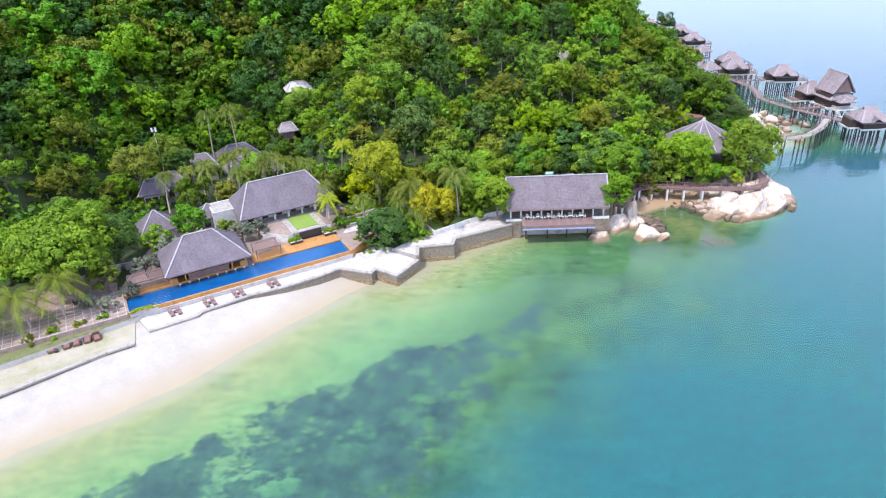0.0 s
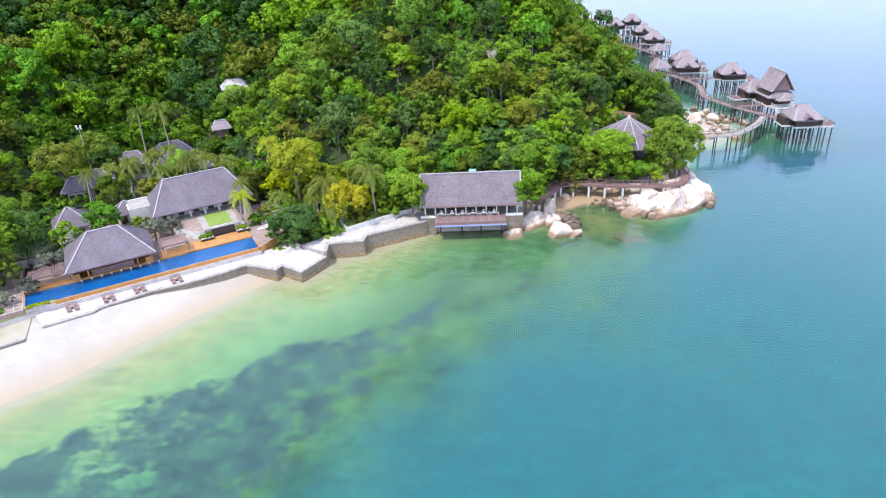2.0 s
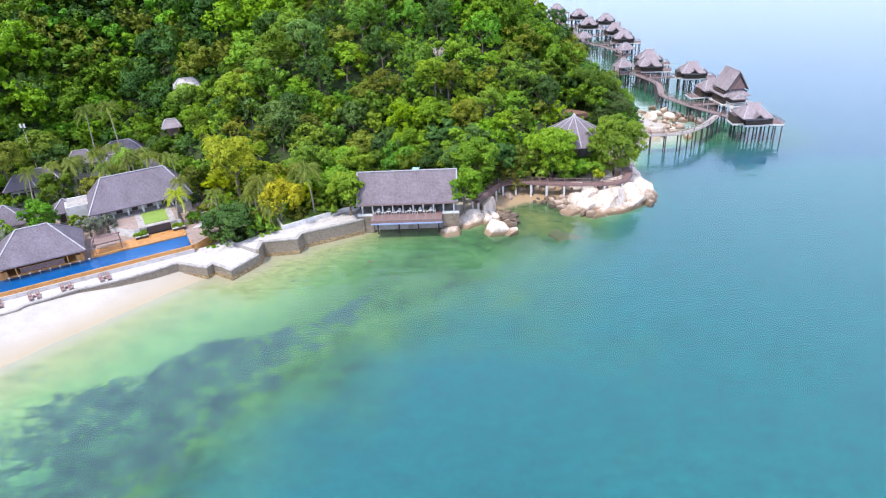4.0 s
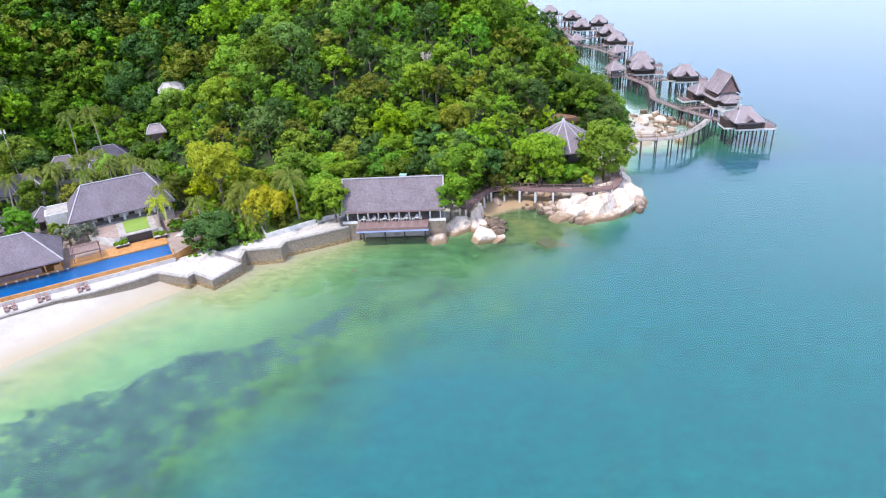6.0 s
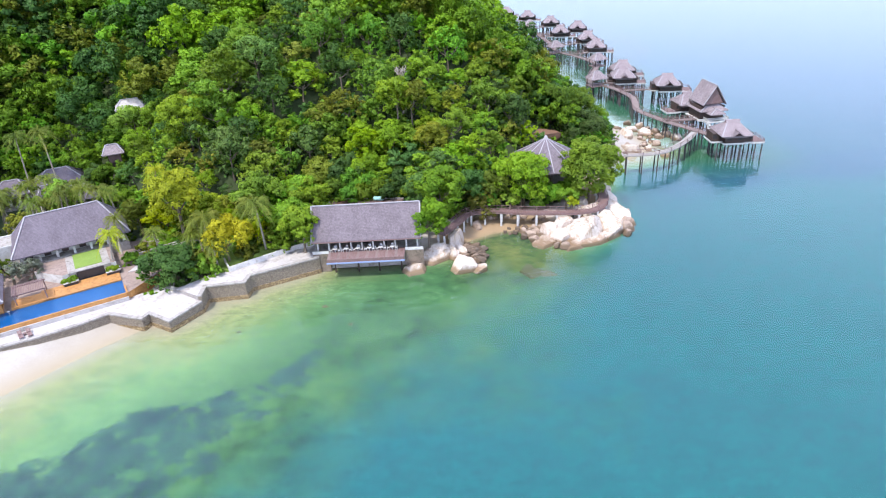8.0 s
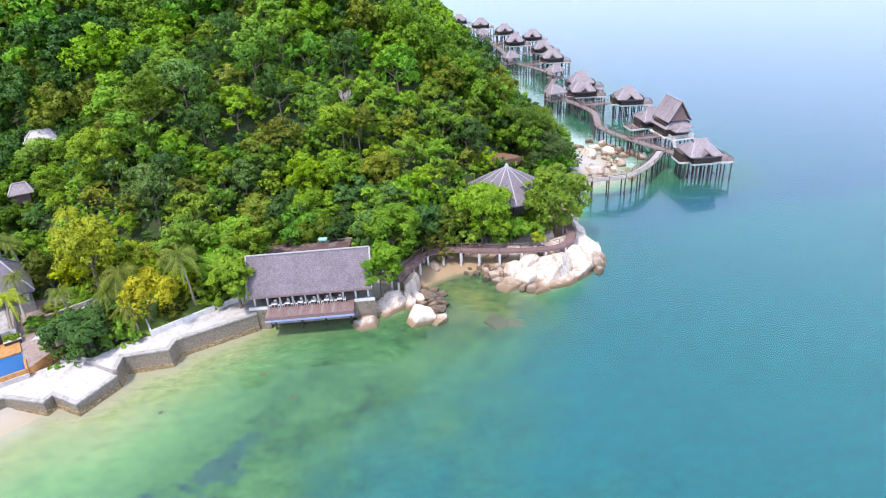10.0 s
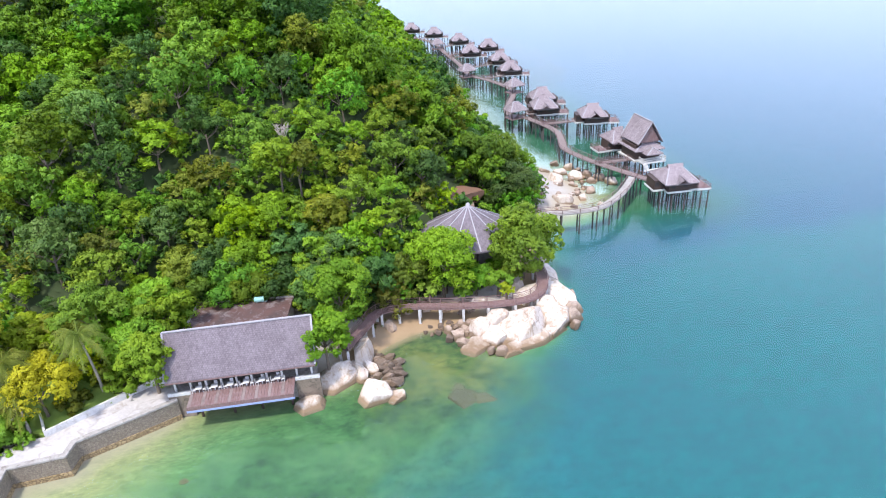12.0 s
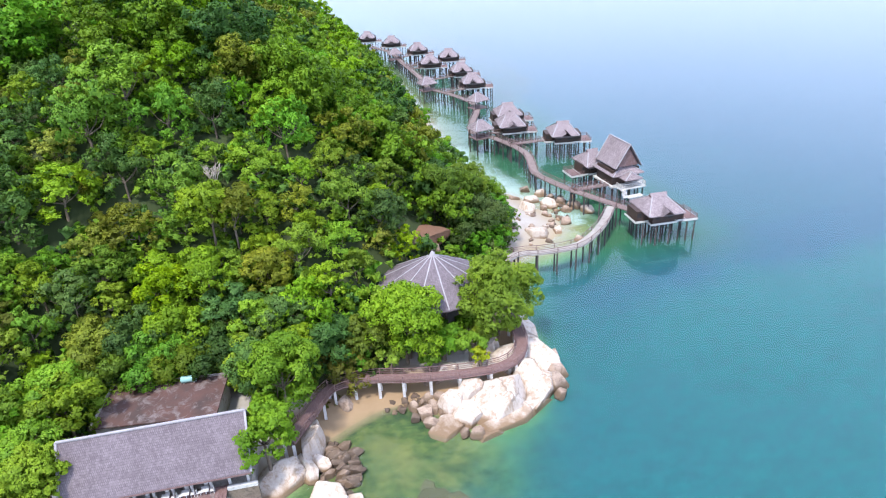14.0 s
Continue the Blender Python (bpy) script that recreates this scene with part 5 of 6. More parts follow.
def hip_house(name, label, x, y, rz, L, W, zf, ze, zr, ridge, wall=M_WHITE, mat=M_SHINGLE, openings=3, veranda=0.0):
    h = thing(name, label, "pavilion", x, y, 0, rz)
    hip_roof(h, L, W, ze, zr, ridge, mat)
    box("wall", (-L / 2 + 1.1, L / 2 - 1.1, -W / 2 + 1.3 + veranda, W / 2 - 1.0, zf - 1.5, ze + 0.3), wall, h)
    for i in range(openings):
        u = -L / 2 + 1.1 + (i + 0.5) * (L - 2.2) / openings
        box("window", (u - 0.6, u + 0.6, -W / 2 + 1.24 + veranda, -W / 2 + 1.34 + veranda, zf + 0.1, zf + 1.9), M_WOOD_DARK, h)
    if veranda:
        for i in range(7):
            u = -L / 2 + 1.4 + i * (L - 2.8) / 6
            box("column", (u - 0.22, u + 0.22, -W / 2 + 1.2, -W / 2 + 1.64, zf, ze + 0.35), wall, h)
    box("floor_slab", (-L / 2 + 0.7, L / 2 - 0.7, -W / 2 + 0.6, W / 2 - 0.6, zf - 2.5, zf), M_CREAM, h)
    return h


hip_house("hall", "long hall with a hipped grey shingle roof and white walls", -34.6, 130.4, 28, 20.5, 12.4, 6.1, 8.2, 13.6, 12.6, openings=6, veranda=1.8)
hip_house("guest_pavilion", "small white pavilion with a pyramid shingle roof", -58.8, 122.4, 30, 7.4, 7.4, 4.3, 7.2, 10.6, 0.4, openings=2)
hip_house("guest_pavilion", "small pavilion with a hipped grey roof beside the hall", -49.8, 128.0, 28, 5.6, 5.6, 4.5, 7.0, 9.2, 0.4, openings=2)
for x, y, rz, L in ((-61, 160, 20, 8), (-53.5, 167, 25, 11), (-43, 153.5, 30, 8), (-65, 147, 25, 9), (-67, 143, 20, 7), (-50, 155, 32, 7)):
    g = ground_at(x, y)
    hip_house("guest_villa", "garden villa with a hipped grey shingle roof among palms", x, y, rz, L, 7.5, max(g, 4.2) + 0.4, max(g, 4.2) + 3.4, max(g, 4.2) + 6.0, L * 0.4)
for x, y, z, L, wall, mat, look_ in ((-37.8, 181.5, 22.3, 7.5, M_CREAM, M_PALE, "pale-roofed hut among hillside trees"), (-39.5, 168.5, 14.4, 5.0, M_WOOD_RED, M_SHINGLE2, "small red timber hut among hillside trees")):
    g = ground_at(x, y)
    hip_house("hillside_hut", look_, x, y, 20, L, L * 0.75, g + 2.4, z - 1.6, z + 0.4, L * 0.5, wall, mat)
lawn = thing("courtyard_lawn", "clipped rectangular lawn framed by pale paving", "lawn", -29.2, 123.6, 0, 28, kind="structure")
box("paving", (-3.6, 3.6, -5.2, 5.4, 5.4, 5.98), M_CREAM, lawn)
box("turf", (-2.3, 2.3, -3.9, 3.9, 5.9, 6.06), M_LAWN, lawn)
box("water_wall", (-2.3, 2.3, -5.42, -5.22, 4.3, 5.9), M_DARKSTONE, lawn, "dark wall of a small cascade")
for x0 in (-4.7, 2.4):
    hp = thing("planter", "stone-edged planter with a clipped green hedge", "planter")
    hp.matrix_basis = pose(-29.2, 123.6, 0, 0, 0, 28) @ pose(x0, -7.0, 4.3)
    box("planter_wall", (0, 2.4, 0, 1.75, 0, 0.6), M_DARKSTONE, hp)
    box("rim", (-0.06, 2.46, -0.06, 1.81, 0.6, 0.68), M_PALE, hp, "pale stone rim")
    V, Q, T3, N = crown_arrays(random.Random(int(x0 * 10)), 1.1, 0.72, 0.4, 14, 1500, 0.17)
    leaf_mesh("hedge", V * np.array([1.15, 0.84, 1]) + np.array([1.2, 0.87, 0]), Q, T3, [LEAF["lime"]], hp, N=N)
for k, (ax, ay, bx, by) in enumerate(((-19.8, 122.4, -14.8, 125.6), (-20.6, 126.2, -12.6, 131.4), (-15.0, 128.6, -7.4, 133.0))):
    lw = thing("stone_planter", "low grey stone garden wall with planting", "garden wall")
    bm = bmesh.new()
    add_beam(bm, (ax, ay, 4.3), (bx, by, 4.3), 0.5, 1.3)
    part("wall_body", bm, M_CREAM, lw)
    d = Vector((bx - ax, by - ay, 0))
    V, Q, T3, N = crown_arrays(random.Random(40 + k), 1.0, 0.4, 0.7, 14, 1300, 0.2)
    lay = np.array([d.length * 0.42, 0.9, 0.9])
    turn = np.array(Matrix.Rotation(math.atan2(d.y, d.x), 3, "Z"))
    leaf_mesh("planting", (V * lay) @ turn.T + np.array([(ax + bx) / 2 - 0.5, (ay + by) / 2 + 0.9, 4.2]), Q, T3, [LEAF[("fresh", "mid", "olive")[k]]], lw)
slab("pavement_3", [(-20.5, 119.6), (-17.2, 121.0), (-15.0, 127.0), (-16.0, 137.0), (-20.0, 138.0), (-18.2, 128.0)], 3.0, 4.3, M_PALE, "pale garden path between stone planters", "path")
blk = thing("white_block", "white flat-roofed annexe beside the hall", "building", -46.6, 127.4, 0, 28)
box("wall", (-2.3, 2.3, -2.6, 2.6, 4, 8.6), M_WHITE, blk)
box("flat_roof", (-2.0, 2.0, -2.3, 2.3, 8.6, 8.66), M_CREAM, blk)
box("parapet", (-2.35, 2.35, 2.3, 2.65, 8.5, 8.9), M_WHITE, blk)
gw = thing("garden_wall", "long white garden wall along the promenade", "wall", kind="structure")
bm = bmesh.new()
for a, b in (((-1.6, 118.6), (9.8, 126.0)), ((-1.6, 118.6), (-3.4, 122.6)), ((9.8, 126.0), (13.4, 127.2))):
    add_beam(bm, (*a, 3.4), (*b, 3.4), 0.28, 1.7)
part("wall_body", bm, M_WHITE, gw)
slab("garden_ground", [(-1.6, 118.6), (9.8, 126.0), (14.5, 128), (13, 134), (-10, 134), (-6, 121)], 1.0, 3.5, M_LAWN, "shaded garden lawn behind the white wall", "lawn")


def round_pavilion():
    p = thing("round_pavilion", "round pavilion with a low conical grey shingle roof", "pavilion", 64.6, 151.0, 0, 0)
    n, R, ze, zr = 24, 9.3, 9.3, 14.5
    bm = bmesh.new()
    rim = [bm.verts.new((R * math.cos(math.tau * k / n), R * math.sin(math.tau * k / n), ze)) for k in range(n)]
    low = [bm.verts.new((R * math.cos(math.tau * k / n), R * math.sin(math.tau * k / n), ze - 0.25)) for k in range(n)]
    a, a2 = bm.verts.new((0, 0, zr)), bm.verts.new((0, 0, zr - 0.25))
    for k in range(n):
        j = (k + 1) % n
        bm.faces.new((rim[k], rim[j], a))
        bm.faces.new((low[j], low[k], a2))
        bm.faces.new((rim[j], rim[k], low[k], low[j]))
    roof_uv(bm)
    roof = part("roof", bm, M_SHINGLE3, p)
    for k in range(0, n, 2):
        bm = bmesh.new()
        add_beam(bm, (0, 0, zr + 0.03), (R * math.cos(math.tau * k / n), R * math.sin(math.tau * k / n), ze + 0.04), 0.2, 0.1)
        part("hip_cap", bm, M_RIDGE, roof)
    bm = bmesh.new()
    add_tube(bm, [(0, 0, zr - 0.1), (0, 0, zr + 0.35), (0, 0, zr + 0.6)], [0.45, 0.35, 0.05], 10)
    part("finial", bm, M_RIDGE, roof)
    bm = bmesh.new()
    add_tube(bm, [(0, 0, 2.0), (0, 0, 5.2)], [7.2, 7.2], 24)
    part("base", bm, M_CREAM, p)
    for k in range(12):
        t = math.tau * k / 12
        bm = bmesh.new()
        add_tube(bm, [(7 * math.cos(t), 7 * math.sin(t), 5.2), (7 * math.cos(t), 7 * math.sin(t), 9.6)], [0.18, 0.18], 8)
        part("column", bm, M_WOOD_DARK, p)


round_pavilion()


# ---- walkways ----
def smooth_path(pts, step=2.0):
    P = [Vector(p) for p in pts]
    out = []
    for i in range(len(P) - 1):
        p0, p1, p2, p3 = P[max(i - 1, 0)], P[i], P[i + 1], P[min(i + 2, len(P) - 1)]
        n = max(1, round((p2 - p1).length / step))
        for k in range(n):
            s = k / n
            out.append(0.5 * (2 * p1 + (p2 - p0) * s + (2 * p0 - 5 * p1 + 4 * p2 - p3) * s * s + (3 * p1 - p0 - 3 * p2 + p3) * s ** 3))
    return out + [P[-1]]


def walkway(name, label, pts, z, width, pile_mat, every=3, deck_mat=M_WOOD_GREY, pile_r=0.16, pile_w=None, rails=True, soft=True):
    w = thing(name, label, "walkway", kind="structure")
    path = smooth_path(pts) if soft else [Vector(p) for p in pts]
    L, R = [], []
    for i, p in enumerate(path):
        d = (path[min(i + 1, len(path) - 1)] - path[max(i - 1, 0)]).normalized()
        s = Vector((-d.y, d.x)) * width / 2
        L.append(p + s)
        R.append(p - s)
    V = [(*q, zz) for l, r in zip(L, R) for q, zz in ((l, z), (r, z), (l, z - 0.22), (r, z - 0.22))]
    F = []
    for i in range(len(path) - 1):
        a, b = 4 * i, 4 * i + 4
        F += [(a, a + 1, b + 1, b), (a + 3, a + 2, b + 2, b + 3), (a, b, b + 2, a + 2), (a + 1, a + 3, b + 3, b + 1)]
    solid("deck", V, F, deck_mat, w)
    for side in (L, R):
        if rails:
            bm = bmesh.new()
            for a, b in zip(side, side[1:]):
                for h, t in ((0.95, 0.09), (0.55, 0.05), (0.25, 0.05)):
                    add_beam(bm, (*a, z + h), (*b, z + h), t, t)
            part("railing", bm, M_WOOD_RED, w, "weathered timber railing")
            for q in side[::2]:
                box("rail_post", (q.x - 0.06, q.x + 0.06, q.y - 0.06, q.y + 0.06, z, z + 1.0), M_WOOD_RED, w)
    for i in range(0, len(path), every):
        for q in (L[i].lerp(R[i], 0.12), L[i].lerp(R[i], 0.88)):
            foot = min(ground_at(q.x, q.y), z - 0.6) - 0.4
            if pile_w:
                box("pile", (q.x - pile_w, q.x + pile_w, q.y - pile_w, q.y + pile_w, foot, z - 0.22), pile_mat, w)
            else:
                bm = bmesh.new()
                add_tube(bm, [(q.x, q.y, foot), (q.x, q.y, z - 0.2)], [pile_r, pile_r], 8)
                part("pile", bm, pile_mat, w)
    return w


walkway("walkway_1", "red-brown timber walkway on white posts round the headland", [(38.6, 127.4), (42.2, 132.4), (45.2, 136.6), (50.6, 136.9), (57.4, 134.9), (65.3, 133.5), (70.2, 133.4), (73.2, 135.0), (75.0, 138.3), (75.6, 142.5), (77, 150)], 3.5, 1.9, M_WHITE, 2, M_WOOD_RED, pile_w=0.2)
walkway("walkway_2", "curved pale timber bridge over the cove", [(78, 160), (84, 163.8), (88, 163.1), (93.6, 162.7), (97.7, 163.7), (102.6, 167.3), (107.0, 171.8), (111.6, 177.6)], 4.6, 1.9, M_PILE, 2, M_CREAM)
walkway("walkway_3", "long timber jetty on dark piles past the water villas", [(88, 436), (94, 419), (103.4, 391), (103.6, 360), (103.6, 328), (102.6, 306), (107.6, 291), (110.6, 279), (110, 268), (104, 254), (100.3, 243), (104, 235.8), (106.6, 227.8), (107.8, 219), (106.3, 211), (104.4, 203.5), (105.8, 196), (108, 189.4), (111.4, 181.6), (114.8, 174)], 4.6, 2.0, M_PILE, 2)
for a, b in (((106.6, 227.6), (118, 227)), ((108, 189.4), (117, 189.6)), ((104, 240), (110, 240)), ((103.8, 345), (112, 345)), ((103.5, 372), (114, 378)), ((104, 318), (118, 322)), ((106, 296), (116, 298)), ((103.6, 352), (122, 355))):
    walkway("walkway_4", "short timber branch jetty to a water villa", [a, b], 4.6, 1.6, M_PILE, 2, soft=True)


# ---- water villas ----
def gablet(parent, cx, cy, half, width, z0, z1, mat=M_SHINGLE2):
    """A small steep roof along the ridge, its ridge running out past boarded gable ends."""
    bm = bmesh.new()
    lo = [bm.verts.new((cx + sx * (half - 0.2), cy + sy * width, z0)) for sx, sy in ((-1, -1), (1, -1), (1, 1), (-1, 1))]
    hi = [bm.verts.new((cx + sx * (half + 0.1), cy, z1)) for sx in (-1, 1)]
    for f in ((lo[0], lo[1], hi[1], hi[0]), (lo[2], lo[3], hi[0], hi[1]), (lo[1], lo[2], hi[1]), (lo[3], lo[0], hi[0]), (lo[3], lo[2], lo[1], lo[0])):
        bm.faces.new(f)
    roof_uv(bm)
    top = part("upper_roof", bm, mat, parent)
    for sx in (-1, 1):
        a, b = cx + sx * (half - 0.2), cx + sx * (half + 0.1)
        P = [Vector((a, cy - width * 0.72, z0 + 0.08)), Vector((a, cy + width * 0.72, z0 + 0.08)), Vector((a + (b - a) * 0.78, cy, z0 + (z1 - z0) * 0.78))]
        near, far = [p + Vector((sx * 0.03, 0, 0)) for p in P], [p - Vector((sx * 0.04, 0, 0)) for p in P]
        solid("gable", [tuple(p) for p in near + far], [(0, 1, 2), (5, 4, 3), (0, 3, 4, 1), (1, 4, 5, 2), (2, 5, 3, 0)], M_WOOD_RED, top, "red-brown gable boards")


def water_villa(x, y, rz, L=8.5, W=7.6, deck_side=1):
    v = thing("water_villa", "dark timber water villa on stilts with grey hipped shingle roof", "villa", x, y, 0, rz, group="stilted villas over the sea")
    zf, k = 4.6, deck_side
    ze, zr = zf + 2.2, zf + 5.5
    # body of three bays: the middle one, a lower wing towards the deck, an entrance wing behind
    bays = ((0, 0, L * 0.66, W * 0.94, 0.0), (k * L * 0.4, -0.2, L * 0.4, W * 0.76, 0.4), (-k * L * 0.42, 0.9, L * 0.42, W * 0.66, 0.6))
    for n, (cx, cy, bl, bw, dz) in enumerate(bays):
        box("floor", (cx - bl / 2, cx + bl / 2, cy - bw / 2, cy + bw / 2, zf - 0.3 - 0.004 * n, zf - 0.004 * n), M_WOOD_DARK, v)
        box("floor_trim", (cx - bl / 2 - 0.05, cx + bl / 2 + 0.05, cy - bw / 2 - 0.1, cy - bw / 2, zf - 0.36, zf + 0.06), M_WHITE, v, "white painted edge board")
        for sx in (-1, 1):
            e = cx + sx * bl / 2
            box("floor_trim", (min(e, e + sx * 0.1), max(e, e + sx * 0.1), cy - bw / 2, cy + bw / 2, zf - 0.36, zf + 0.05), M_WHITE, v, "white painted edge board")
        box("wall", (cx - bl / 2 + 0.3 + 0.01 * n, cx + bl / 2 - 0.3 - 0.01 * n, cy - bw / 2 + 0.3, cy + bw / 2 - 0.3, zf, ze + 0.5 - dz), M_WOOD_DARK, v)
        for u in (-0.25, 0.25):
            box("window", (cx + u * bl - 0.45, cx + u * bl + 0.45, cy - bw / 2 + 0.26, cy - bw / 2 + 0.34, zf + 0.75, zf + 1.7), M_PILE, v)
        hip_roof(v, bl + 2.3, bw + 2.1, ze - dz, zr - 0.55 - dz * 1.25, bl * 0.45, M_SHINGLE2)
        if n == 0:
            gablet(v, cx, cy, bl * 0.33, 0.95, zr - 1.2, zr - 0.1)
    # gabled porch across the front
    bm = bmesh.new()
    for s in (1, -1):
        q = [bm.verts.new(p) for p in ((s * 1.5, -W / 2 - 1.35, ze - 0.05), (s * 1.5, 0.0, ze + 0.5), (0, 0.0, ze + 1.7), (0, -W / 2 - 1.55, ze + 0.95))]
        bm.faces.new(q if s > 0 else q[::-1])
    bmesh.ops.solidify(bm, geom=bm.faces[:], thickness=0.12)
    roof_uv(bm)
    part("porch_roof", bm, M_SHINGLE2, v)
    bm = bmesh.new()
    bm.faces.new([bm.verts.new(p) for p in ((-1.0, -W / 2 - 1.05, ze + 0.1), (1.0, -W / 2 - 1.05, ze + 0.1), (0, -W / 2 - 1.05, ze + 0.75))])
    bmesh.ops.solidify(bm, geom=bm.faces[:], thickness=0.1)
    part("porch_gable", bm, M_WOOD_RED, v)
    # open deck past the wing
    dx = k * (L * 0.5 + 1.7)
    box("deck", (dx - 1.7, dx + 1.7, -W / 2 + 0.5, 2.2, zf - 0.25, zf - 0.02), M_WOOD_RED, v)
    box("deck_trim", (dx - 1.75, dx + 1.75, -W / 2 + 0.4, -W / 2 + 0.5, zf - 0.42, zf + 0.02), M_WHITE, v, "white painted edge board")
    e = dx + k * 1.7
    box("deck_trim", (min(e, e + k * 0.1), max(e, e + k * 0.1), -W / 2 + 0.5, 2.2, zf - 0.42, zf + 0.02), M_WHITE, v, "white painted edge board")
    bm = bmesh.new()
    c = [(dx - 1.6 * k, -W / 2 + 0.55), (dx + 1.62 * k, -W / 2 + 0.55), (dx + 1.62 * k, 2.1), (dx - 1.6 * k, 2.1)]
    for a, b in zip(c, c[1:]):
        for hh in (0.3, 0.6, 0.9):
            add_beam(bm, (*a, zf + hh), (*b, zf + hh), 0.07, 0.07)
        for f in (0.0, 0.5, 1.0):
            q = Vector(a).lerp(Vector(b), f)
            add_beam(bm, (*q, zf - 0.02), (*q, zf + 0.98), 0.1, 0.1)
    part("deck_rail", bm, M_WOOD_RED, v)
    feet = [(px, py) for px in np.linspace(-L * 0.46, L * 0.5, 5) for py in (-W * 0.3, 0.4, W * 0.34)] + [(dx + 1.3 * k, -W / 2 + 0.7), (dx + 1.3 * k, 1.9), (dx - 0.4 * k, -W / 2 + 0.7), (-1.5, -W / 2 + 0.4), (1.5, -W / 2 + 0.4)]
    for px, py in feet:
        bm = bmesh.new()
        add_tube(bm, [(px, py, -3.0), (px, py, zf - 0.2)], [0.17, 0.17], 8)
        part("stilt", bm, M_PILE, v)
    bm = bmesh.new()
    for a, b in (((-L * 0.45, -W * 0.3, 1.2), (0, -W * 0.3, 3.9)), ((L * 0.45, -W * 0.3, 1.2), (0, -W * 0.3, 3.9))):
        add_beam(bm, a, b, 0.09, 0.09)
    part("brace", bm, M_WOOD_DARK, v)
    return v


v1 = water_villa(117.6, 169.6, -4)
for x, y, rz in ((122.0, 225.8, -12), (111.6, 240.5, -10), (115.0, 252.0, -8), (118.5, 300, -12), (120.5, 322, -9), (113.0, 345, -12), (124.5, 355, -14), (115.5, 379, -8), (108, 407, -12), (99, 430, -10)):
    copy_thing(v1, pose(x, y, 0, 0, 0, rz))
water_villa(118.2, 200.4, 2, L=6.6, W=6.4, deck_side=-1)
vb = thing("spa_hall", "tall steep-roofed timber hall on stilts with white railings", "villa", 121.0, 192.2, 0, 93)
hip_roof(vb, 9.4, 8.4, 7.1, 9.5, 4.5, M_SHINGLE2, name="skirt_roof")
hip_roof(vb, 9.0, 6.8, 8.9, 14.3, 9.0, M_SHINGLE2)
for s in (-1, 1):
    solid("gable", [(s * 3.9, -2.8, 9.0), (s * 3.9, 2.8, 9.0), (s * 3.9, 0, 13.6), (s * 3.75, -2.8, 9.0), (s * 3.75, 2.8, 9.0), (s * 3.75, 0, 13.6)], [(0, 1, 2), (5, 4, 3), (0, 3, 4, 1), (1, 4, 5, 2), (2, 5, 3, 0)], M_WOOD_RED, vb)
box("floor", (-4.4, 4.2, -4.2, 4.2, 4.2, 4.6), M_WHITE, vb)
box("wall", (-3.4, 3.4, -3.6, 3.6, 4.6, 8.2), M_WOOD_DARK, vb)
hip_roof(vb, 3.4, 4.6, 6.7, 8.0, 0.6, M_SHINGLE2, cx=-5.4, name="porch_roof")
box("landing", (-8.0, -6.62, -2.2, 1.8, 2.5, 2.75), M_WHITE, vb, "white lower landing")
for i in range(7):
    box("step", (-6.9 - 0.16 * i, -6.62 - 0.16 * i, 1.8, 3.0, 4.2 - 0.24 * i, 4.32 - 0.24 * i), M_WHITE, vb)
box("terrace", (-6.6, -4.4, -3.6, 3.0, 4.2, 4.55), M_WHITE, vb)
bm = bmesh.new()
for a, b in (((-6.5, -3.5), (-6.5, 2.9)), ((-6.5, -3.5), (-4.4, -3.5)), ((-6.5, 2.9), (-4.4, 2.9))):
    for hh in (0.5, 1.0):
        add_beam(bm, (*a, 4.55 + hh), (*b, 4.55 + hh), 0.12, 0.12)
    for k in range(6):
        q = Vector(a).lerp(Vector(b), k / 5)
        add_beam(bm, (*q, 4.55), (*q, 5.55), 0.1, 0.1)
part("terrace_rail", bm, M_WHITE, vb, "white balustrade")
for x in (-5.8, -3.8, 0, 3.8):
    for y in (-3.4, -1.2, 1.2, 3.4):
        bm = bmesh.new()
        add_tube(bm, [(x, y, -3.0), (x, y, 4.3)], [0.16, 0.16], 8)
        part("stilt", bm, M_PILE, vb)
for x, y, rz in ((101.2, 237.8, 12), (110.8, 270, 20), (101.2, 303, 10), (102.5, 371, 0)):
    s = thing("jetty_shelter", "open jetty shelter with a grey hipped shingle roof", "shelter", x, y, 0, rz, group="shelters along the jetty")
    hip_roof(s, 6.2, 5.6, 7.2, 9.6, 1.6, M_SHINGLE2)
    box("floor", (-2.7, 2.7, -2.4, 2.4, 4.38, 4.62), M_WOOD_RED, s)
    for px in (-2.4, 2.4):
        for py in (-2.1, 2.1):
            box("post", (px - 0.1, px + 0.1, py - 0.1, py + 0.1, -4, 7.5), M_WOOD_DARK, s)


